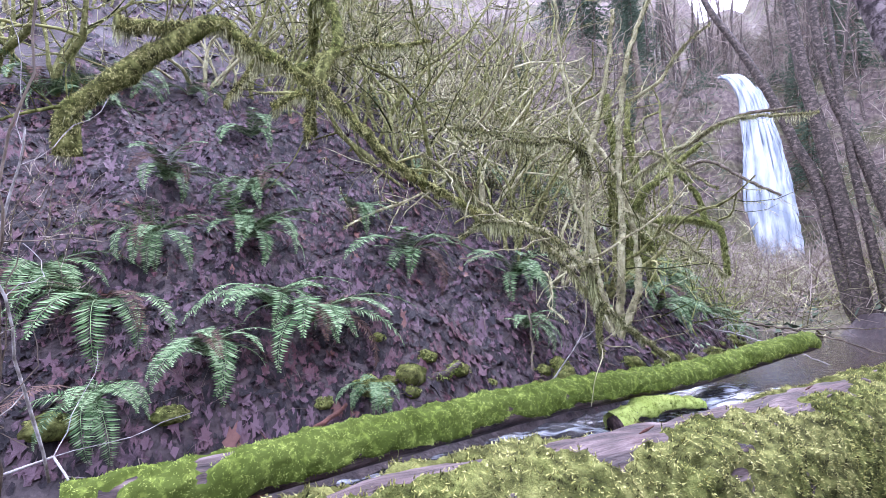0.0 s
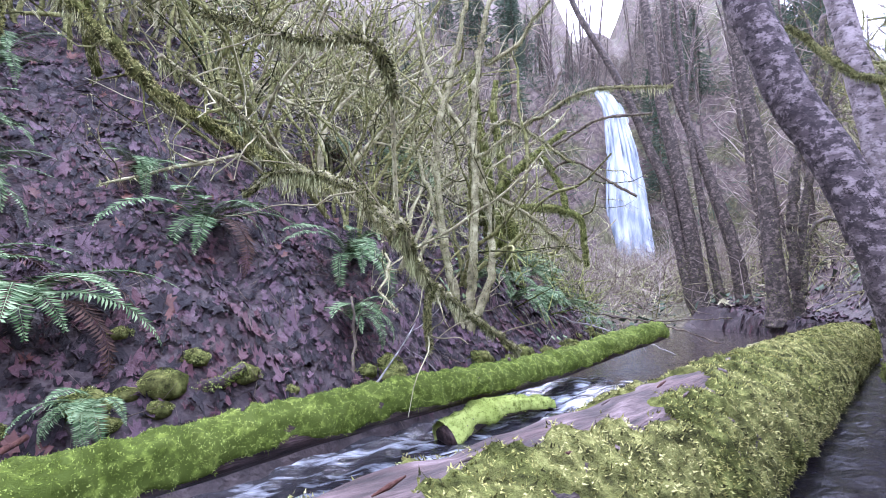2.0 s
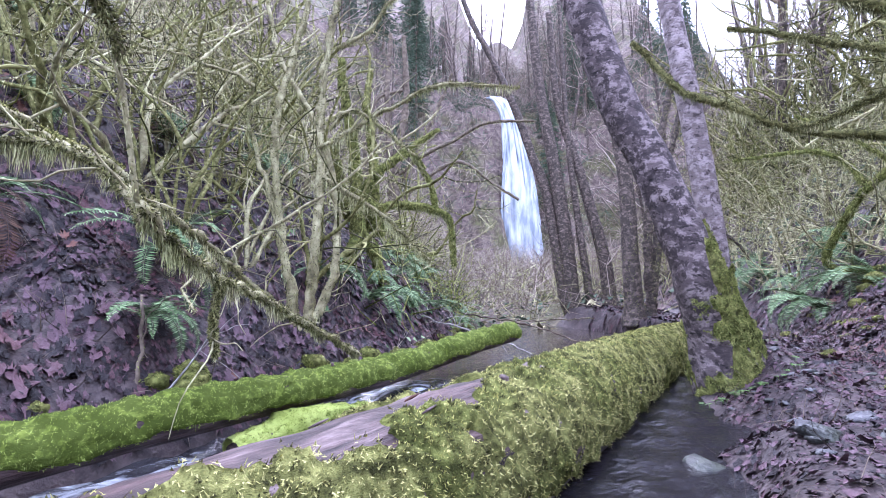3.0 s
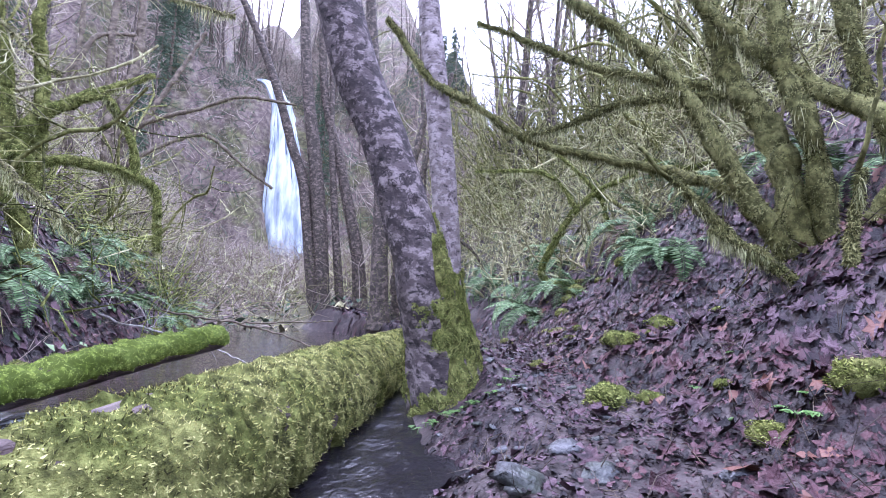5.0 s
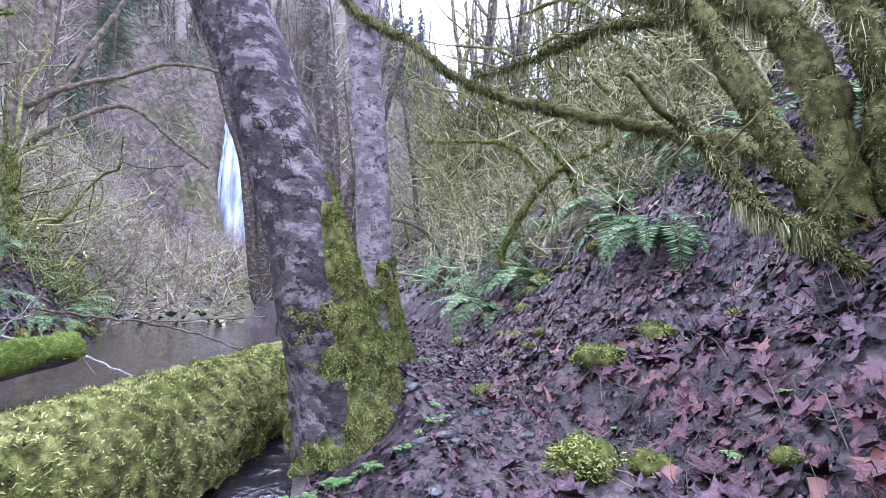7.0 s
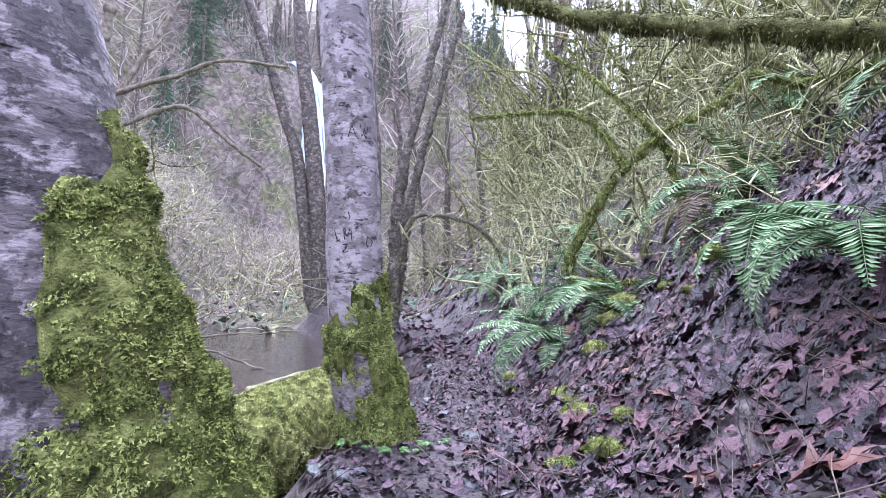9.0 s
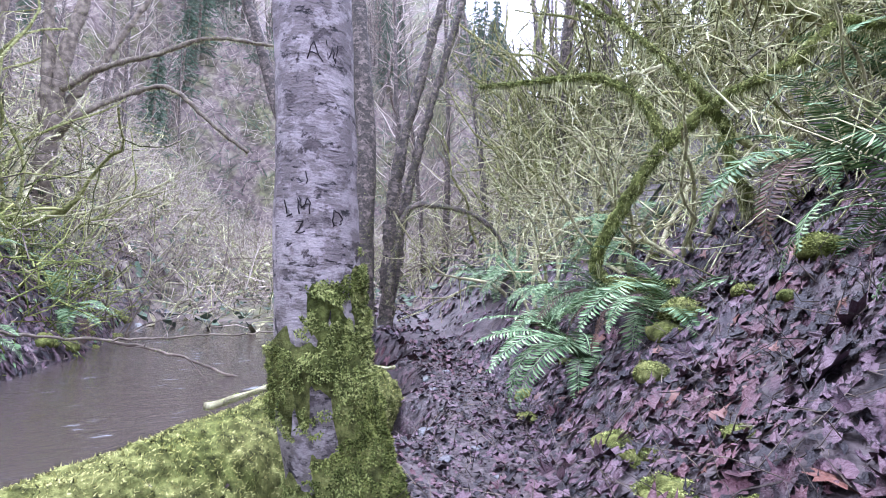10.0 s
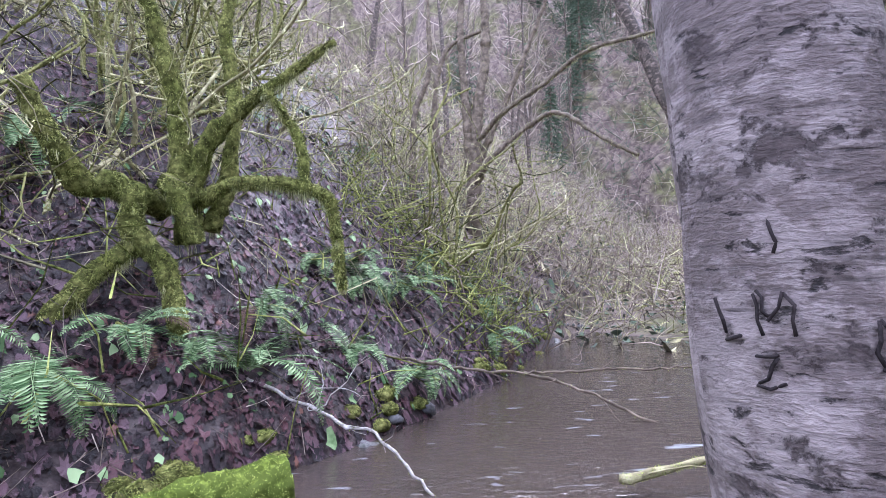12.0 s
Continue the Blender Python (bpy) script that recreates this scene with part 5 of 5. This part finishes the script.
def leaf_field(name, count, seed, where, size, material, label, lift=0.03, outline=None):
    """Very many curled leaves on the ground, as one object."""
    rg = np.random.RandomState(seed)
    o = np.array([(0, 0)] + (outline or leaf_outline()))
    k = len(o)
    xs, ys = where(rg, count)
    count = len(xs)
    e = 0.12
    zs = land(xs, ys)
    gxs, gys = (land(xs + e, ys) - zs) / e, (land(xs, ys + e) - zs) / e
    sc = size * np.clip(np.exp(rg.normal(0, 0.38, count)), 0.4, 1.9)
    th = rg.uniform(0, 6.283, count)
    lx = o[None, :, 0] * sc[:, None] * rg.uniform(0.75, 1.1, (count, 1))
    ly = o[None, :, 1] * sc[:, None]
    fold = rg.uniform(-0.7, 1.0, (count, 1))
    bend = rg.uniform(-1.2, 1.6, (count, 1))
    lz = (np.abs(lx) * fold + (ly ** 2) / sc[:, None] * bend) + rg.uniform(-0.17, 0.17, (count, k)) * sc[:, None]
    ta, tb = rg.normal(0, 0.23, (count, 1)), rg.normal(0, 0.23, (count, 1))
    lz = lz + lx * ta + ly * tb
    wx = lx * np.cos(th)[:, None] - ly * np.sin(th)[:, None]
    wy = lx * np.sin(th)[:, None] + ly * np.cos(th)[:, None]
    px, py = xs[:, None] + wx, ys[:, None] + wy
    pz = zs[:, None] + gxs[:, None] * wx + gys[:, None] * wy + lz + lift * rg.uniform(0.0, 1.5, (count, 1)) + 0.01
    v = np.stack([px, py, pz], -1).reshape(-1, 3)
    tri = np.array([(0, i, i + 1) for i in range(1, k - 1)] + [(0, k - 1, 1)])
    f = (np.arange(count)[:, None, None] * k + tri[None]).reshape(-1, 3)
    me = bpy.data.meshes.new(name)
    me.vertices.add(len(v))
    me.vertices.foreach_set("co", v.ravel())
    me.loops.add(f.size)
    me.loops.foreach_set("vertex_index", f.ravel())
    me.polygons.add(len(f))
    me.polygons.foreach_set("loop_start", np.arange(0, f.size, 3))
    me.update(calc_edges=True)
    me.materials.append(material)
    return tagged(new(name, me), label, "leaves", kind="stuff")


def on_left(rg, count):
    x, y = rg.uniform(-6.5, 10, count * 5), rg.uniform(2.5, 18, count * 5)
    d, _ = offset(FOOT, x, y)
    ok = (d > -0.1) & (d < 6.5) & (rg.uniform(0, 1, len(d)) < np.clip(1.25 - 0.045 * np.hypot(x, y), 0.3, 1))
    return x[ok][:count], y[ok][:count]


def on_right(rg, count):
    x, y = rg.uniform(3.5, 13.5, count * 5), rg.uniform(0.2, 9.5, count * 5)
    d, _ = offset(TRAIL, x, y)
    r = -d
    edge = 0.5 + 0.45 * smooth(7.3, 6.4, x) * smooth(3.5, 5.0, x)
    ok = (r > edge + 0.4 * rg.uniform(-1, 1, len(r))) & (r < 6)
    return x[ok][:count], y[ok][:count]


def on_trail(rg, count):
    x, y = rg.uniform(3, 14, count * 8), rg.uniform(1.2, 11, count * 8)
    d, _ = offset(TRAIL, x, y)
    ok = (-d > -0.8) & (-d < np.where(x < 7, 1.2, 0.6))
    return x[ok][:count], y[ok][:count]


leaf_field("leaf_litter", 13000, 1, on_left, 0.08, LEAF, "dense purple brown fallen maple leaves on the steep bank")
leaf_field("leaf_litter", 14000, 14, on_left, 0.055, LEAF, "crumpled purple brown leaves on the steep bank", 0.025, PLAIN)
leaf_field("leaf_litter", 11000, 2, on_right, 0.066, LEAF, "dense purple brown fallen maple leaves beside the trail")
leaf_field("leaf_litter", 13000, 15, on_right, 0.042, LEAF, "crumpled purple brown leaves beside the trail", 0.02, PLAIN)
leaf_field("leaf_litter", 3500, 3, on_trail, 0.045, LEAF, "scattered trodden brown leaves on the muddy trail", 0.006, PLAIN)
leaf_field("leaf_litter", 13000, 16, on_trail, 0.022, LEAF, "small leaf scraps trodden into the mud", 0.004, SCRAP)
leaf_field("leaf_litter", 11000, 17, on_right, 0.026, LEAF, "small leaf scraps beside the trail", 0.03, SCRAP)
leaf_field("leaf_litter", 11000, 18, on_left, 0.03, LEAF, "small leaf scraps on the steep bank", 0.03, SCRAP)
def on_far(rg, count):
    x, y = rg.uniform(-14, 70, count * 5), rg.uniform(4, 84, count * 5)
    a, _ = offset(FOOT, x, y)
    c, _ = offset(TRAIL, x, y)
    q = x * 0.54 + y * 0.84
    ok = (q > 13) & ((a > 5.5) | (-c > 2.5) | (q > 22)) & ~((q > 66) & (q < 80)) & (rg.uniform(0, 1, len(x)) < np.clip(26 / q, 0, 1))
    return x[ok][:count], y[ok][:count]


leaf_field("undergrowth", 7000, 8, on_far, 0.22, FIR, "low evergreen undergrowth over the far slopes", 0.3, PLAIN)
leaf_field("undergrowth", 3000, 9, on_far, 0.2, TWIGM, "mossy clumps over the far slopes", 0.2, PLAIN)
def up_valley(rg, count):
    x, y = rg.uniform(5, 24, count * 5), rg.uniform(8, 28, count * 5)
    a, _ = offset(FOOT, x, y)
    c, _ = offset(TRAIL, x, y)
    ok = ((a > 0) & (a < 8) & (y > 14)) | ((-c > -2.5) & (-c < 5) & (x > 12))
    return x[ok][:count], y[ok][:count]


leaf_field("leaf_litter", 9000, 6, up_valley, 0.1, LEAF, "brown fallen leaves on the banks up the valley", 0.03, PLAIN)
def far_bank(rg, count):
    x, y = rg.uniform(1.5, 13, count * 6), rg.uniform(8.5, 22, count * 6)
    a, _ = offset(FOOT, x, y)
    ok = (a > 0) & (a < 7)
    return x[ok][:count], y[ok][:count]


leaf_field("leaf_litter", 9000, 19, far_bank, 0.075, LEAF, "purple brown fallen leaves on the bank above the pool", 0.04, PLAIN)
leaf_field("undergrowth", 700, 20, far_bank, 0.07, FERN, "small green plants among leaves above the pool", 0.12, PLAIN)
twig_field("twig_litter", 1500, 47, far_bank, 0.5, 0.006, TWIGR, "pale dead stalks on the bank above the pool", 0.08)
twig_field("bank_brush", 700, 48, far_bank, 0.8, 0.014, TRUNKMOSS, "mossy sticks sprawling over the bank", 0.4)
def on_upper(rg, count):
    x, y = rg.uniform(-11, 7, count * 5), rg.uniform(5, 22, count * 5)
    a, _ = offset(FOOT, x, y)
    ok = (a > 6) & (a < 13)
    return x[ok][:count], y[ok][:count]


leaf_field("leaf_litter", 5500, 7, on_upper, 0.12, LEAF, "brown fallen leaves high on the steep bank", 0.04, PLAIN)
twig_field("twig_litter", 3500, 41, on_right, 0.3, 0.0035, TWIG, "thin brown stalks and twigs on the leaves", 0.03)
twig_field("twig_litter", 4000, 42, on_left, 0.35, 0.004, TWIG, "thin brown stalks and twigs on the leaves", 0.04)
twig_field("twig_litter", 900, 43, on_trail, 0.25, 0.003, TWIG, "thin twigs trodden into the trail", 0.01)
def by_start(rg, count):
    x, y = rg.uniform(-8, 5, count), rg.uniform(-6, 2.2, count)
    ok = log_side(x, y) > 0.5
    return x[ok], y[ok]


leaf_field("leaf_litter", 5000, 10, by_start, 0.085, LEAF, "brown fallen leaves on the muddy ground", 0.02, PLAIN)
leaf_field("leaf_litter", 300, 4, on_right, 0.08, RUST, "scattered rusty orange fallen leaves", 0.05)
leaf_field("leaf_litter", 260, 5, on_left, 0.085, RUST, "scattered rusty orange fallen leaves", 0.05)


# ---- moss cushions, stones, sticks, herbs ----
def lump_mesh(name, seed, material, rough=0.35):
    bm = bmesh.new()
    bmesh.ops.create_icosphere(bm, subdivisions=2, radius=1)
    for v in bm.verts:
        v.co *= 1 + rough * noise.noise(v.co * 1.6 + Vector((seed, 0, 0))) + 0.12 * noise.noise(v.co * 5 + Vector((0, seed, 0)))
    me = bpy.data.meshes.new(name)
    bm.to_mesh(me)
    bm.free()
    me.materials.append(material)
    me.polygons.foreach_set("use_smooth", [True] * len(me.polygons))
    return me


def tuft_mesh(seed):
    rng = random.Random(seed)
    b = Build()
    for _ in range(2600):
        o = rv(rng).normalized()
        if o.z < -0.3:
            continue
        p = o * (1 + 0.35 * noise.noise(o * 1.6 + Vector((seed, 0, 0)))) * 0.97
        way = (o * 0.5 + rv(rng, 0.5)).normalized() * rng.uniform(0.07, 0.17)
        b.blade(p, way, 0.036, o.cross(way).normalized())
    return b.mesh("moss_fuzz", TRUNKMOSS, False)


CUSH = [(lump_mesh("cushion", s, MOSSMAT), tuft_mesh(s)) for s in (1, 2, 3)]
STONES = [lump_mesh("stone", s, ROCK, 0.5) for s in (4, 5, 6)]
rng = random.Random(12)


def cushion(x, y, r):
    th = thing("moss_cushion", "bright green moss cushion among fallen leaves", "moss", group="moss cushions", at=(x, y, ground_z(x, y)))
    core, shoots = rng.choice(CUSH)
    for nm, me in (("cushion", core), ("moss_fuzz", shoots)):
        ob = new(nm, me)
        ob.parent = th
        ob.matrix_basis = Matrix.LocRotScale(None, Euler((0, 0, rng.uniform(0, 6))), (r, r * rng.uniform(0.6, 1), r * 0.6))
        if nm == "moss_fuzz":
            tagged(ob, kind="stuff")


for x, y, r in [(12.0, 6.1, 0.16), (7.5, 3.61, 0.17), (7.84, 3.36, 0.17), (7.4, 4.38, 0.12), (6.74, 3.43, 0.2), (10.5, 5.48, 0.14), (6.26, 1.94, 0.2), (6.1, 2.33, 0.13), (10.65, 5.4, 0.19), (10.06, 5.4, 0.13), (9.44, 5.33, 0.13),
                (8.82, 4.84, 0.12), (8.49, 4.53, 0.12), (10.4, 6.5, 0.12), (11.2, 7.1, 0.14), (10.43, 4.58, 0.15), (9.2, 5.1, 0.09), (10.6, 5.0, 0.1), (-0.2, 5.75, 0.13), (-0.75, 5.75, 0.1), (-2.3, 4.3, 0.15), (-3.0, 3.9, 0.18)]:
    cushion(x, y, r)
for _ in range(46):
    x, y = rng.uniform(5.5, 13), rng.uniform(2, 9)
    dl, dr = side_of(x, y)
    if 0.3 < dr < 2.2:
        cushion(x, y, rng.uniform(0.04, 0.13))
for _ in range(60):
    t = rng.uniform(3, 11.6)
    i = int(t)
    fx, fy = FOOT[i] + (FOOT[min(i + 1, 11)] - FOOT[i]) * (t - i)
    cushion(fx + rng.uniform(-0.3, 0.1), fy + rng.uniform(0, 0.3), rng.uniform(0.06, 0.2))


def stone(x, y, r, flat=0.5):
    ob = tagged(new("stone", rng.choice(STONES)), "dark wet stone by the trail", "stone", group="wet stones")
    ob.matrix_basis = Matrix.LocRotScale((x, y, ground_z(x, y)), Euler((rng.uniform(-0.3, 0.3), rng.uniform(-0.3, 0.3), rng.uniform(0, 6))), (r, r * rng.uniform(0.6, 1), r * flat))


for x, y, r in [(5.69, 3.31, 0.14), (5.3, 4.45, 0.16), (5.12, 3.25, 0.17), (5.67, 2.45, 0.09), (5.46, 3.0, 0.12), (5.7, 4.75, 0.12), (5.25, 4.11, 0.14), (4.6, 3.5, 0.1), (4.9, 4.2, 0.13), (3.9, 3.4, 0.12), (3.4, 2.9, 0.12)]:
    stone(x, y, r * 0.85, 0.4)
for x, y, r in [(5.45, 4.72, 0.22), (5.28, 4.5, 0.2), (5.05, 4.3, 0.16), (5.95, 5.1, 0.16), (4.7, 3.75, 0.17), (5.6, 4.25, 0.13), (5.2, 4.0, 0.12), (4.3, 3.6, 0.14)]:
    stone(x, y, r, 0.85)
n = 0
while n < 150:
    x, y = rng.uniform(2, 13), rng.uniform(1.5, 10)
    dl, dr = side_of(x, y)
    if -1.4 < dr < 0.5:
        stone(x, y, rng.uniform(0.025, 0.08), 0.35)
        n += 1
n = 0
while n < 70:
    t = rng.uniform(5, 12.5)
    i = int(t)
    fx, fy = FOOT[i] + (FOOT[i + 1] - FOOT[i]) * (t - i)
    stone(fx + rng.uniform(-0.1, 0.5), fy - rng.uniform(0, 0.4), rng.uniform(0.06, 0.2), 0.6)
    n += 1


def stick(label, ctrl, r0, r1, material, moss=0, twigs=0):
    rng2 = random.Random(int(ctrl[0][0] * 100))
    th = thing("fallen_branch", label, "branch", at=ctrl[0])
    off = Matrix.Translation(-Vector(ctrl[0]))
    limb(th, off, ctrl, r0, r1, rng2, moss, 0.02, 0.4, material, "stem", twigs, MOSS)


stick("bare lichen-white dead branch over the bank", [(4.86, 10.9, 1.13), (5.36, 10.89, 0.84), (5.9, 10.75, 0.62), (6.44, 10.46, 0.47), (6.92, 10.23, 0.33), (7.41, 9.65, 0.02)], 0.025, 0.012, PALE, 200, 10)
stick("thin bent branch reaching over the pool", [(6.72, 12.42, 0.84), (7.68, 12.25, 0.69), (8.64, 12.35, 0.57), (9.73, 12.49, 0.56), (11.21, 12.3, 0.6)], 0.022, 0.014, TWIG, 300, 5)
stick("dark broken stick dipping into the pool", [(8.75, 12.53, 0.54), (9.53, 12.14, 0.32), (10.28, 11.65, 0.0)], 0.022, 0.018, TWIG, 80, 2)
stick("rusty brown stick leaning on the log", [(-1.29, 3.47, -0.13), (-1.2, 4.13, 0.06), (-0.92, 4.91, 0.22)], 0.028, 0.02, REDWOOD, 0, 1)
stick("white mottled twig at the bank", [(1.21, 6.18, 0.15), (1.5, 6.22, 0.48), (1.71, 6.17, 0.83)], 0.012, 0.006, PALE, 0, 3)
stick("thin brown upright stem", [(1.11, 6.3, 0.1), (1.13, 6.4, 0.7), (1.1, 6.45, 1.1)], 0.025, 0.012, TWIG, 60, 2)
stick("pale dead twig beside the log", [(-2.79, 3.14, 0.1), (-2.47, 3.28, 0.2), (-2.2, 3.1, 0.04)], 0.01, 0.006, PALE, 0, 3)
stick("pale bare twig in the thicket", [(-2.2, 2.9, 0.2), (-2.13, 2.38, 1.35), (-2.05, 2.33, 1.83), (-1.97, 2.26, 2.03)], 0.009, 0.005, PALE, 0, 6)
stick("dark bare twig in the thicket", [(-2.3, 2.7, 0.2), (-2.02, 2.22, 1.72), (-1.98, 2.26, 2.28), (-1.96, 2.27, 2.9)], 0.009, 0.005, TWIG, 0, 8)
stick("short mossy broken branch on the leaves", [(-0.35, 5.6, 0.3), (-0.05, 5.62, 0.36), (0.2, 5.75, 0.5)], 0.07, 0.04, WOOD, 1500, 1)
stick("mossy branch lying along the pool", [(9.0, 9.6, 0.15), (10.2, 9.7, 0.3), (11.4, 9.4, 0.4)], 0.04, 0.02, TWIGM, 1500, 3)


def herb(x, y, size):
    th = thing("seedling", "small bright green seedling with toothed leaves", "plant", group="green seedlings", at=(x, y, ground_z(x, y)))
    b = Build()
    for k in range(rng.randint(3, 6)):
        a = 1.05 * k + rng.uniform(-0.3, 0.3)
        c = Vector((0, 0, size * 0.8)) + Vector((math.cos(a), math.sin(a), 0)) * size * 0.12
        d = Vector((math.cos(a), math.sin(a), rng.uniform(-0.35, 0.2)))
        s = d.cross(Vector((0, 0, 1))).normalized()
        for spread in (-1.1, -0.5, 0, 0.5, 1.1):
            w = (d + s * spread).normalized() * size * (0.8 - 0.22 * abs(spread))
            e = w.cross(Vector((0, 0, 1))).normalized() * size * 0.17
            dip = Vector((0, 0, -0.12 * size))
            b.poly([c, c + w * 0.55 + e, c + w + dip, c + w * 0.55 - e])
    part("leaf", b, HERB, th, smooth=False)
    sb = Build()
    sb.tube([Vector((0, 0, -0.02)), Vector((0.01, 0, size * 0.8))], [0.004, 0.003], 4, False)
    part("stalk", sb, HERB, th)


for x, y, s in [(6.1, 2.24, 0.08), (6.18, 2.18, 0.07), (6.04, 2.16, 0.08), (6.2, 2.3, 0.06), (6.0, 2.28, 0.06), (6.22, 2.54, 0.05), (6.99, 3.35, 0.05), (6.69, 2.82, 0.06), (6.89, 2.64, 0.05), (6.58, 2.04, 0.06)]:
    herb(x, y, s)
for _ in range(26):
    a = rng.uniform(2.6, 5.2)
    herb(6.62 + math.cos(a) * rng.uniform(0.42, 0.6), 4.78 + math.sin(a) * rng.uniform(0.42, 0.6), rng.uniform(0.04, 0.07))
for _ in range(14):
    a = rng.uniform(2.6, 5.2)
    herb(8.34 + math.cos(a) * rng.uniform(0.36, 0.5), 6.02 + math.sin(a) * rng.uniform(0.36, 0.5), rng.uniform(0.03, 0.06))


# ---- single large leaves nearest the trail ----
def leaf_mesh(seed, material):
    rg = np.random.RandomState(seed)
    o = np.array([(0, 0)] + leaf_outline())
    fold, bend = rg.uniform(-0.3, 0.8), rg.uniform(-0.6, 0.9)
    v = [(a, c, abs(a) * fold + c * c * bend + rg.uniform(-0.06, 0.06)) for a, c in o]
    k = len(o)
    me = bpy.data.meshes.new("leaf")
    me.from_pydata(v, [], [(0, i, i + 1) for i in range(1, k - 1)] + [(0, k - 1, 1)])
    me.materials.append(material)
    return me


SINGLE = [leaf_mesh(s, RUST if s == 9 else LEAF) for s in range(10)]
rng = random.Random(23)
n = 0
while n < 280:
    x, y = rng.uniform(5.0, 11.5), rng.uniform(1.6, 7)
    dl, dr = side_of(x, y)
    if not 0.1 < dr < 1.9:
        continue
    ob = new("leaf", rng.choice(SINGLE))
    ob.parent = ground
    s = rng.uniform(0.08, 0.17)
    up = Vector((ground_z(x - 0.1, y) - ground_z(x + 0.1, y), ground_z(x, y - 0.1) - ground_z(x, y + 0.1), 0.2)).normalized()
    turn = up.to_track_quat("Z", "Y") @ Euler((rng.gauss(0, 0.25), rng.gauss(0, 0.25), rng.uniform(0, 6.28))).to_quaternion()
    ob.matrix_basis = Matrix.LocRotScale((x, y, ground_z(x, y) + 0.035), turn, (s, s, s))
    n += 1
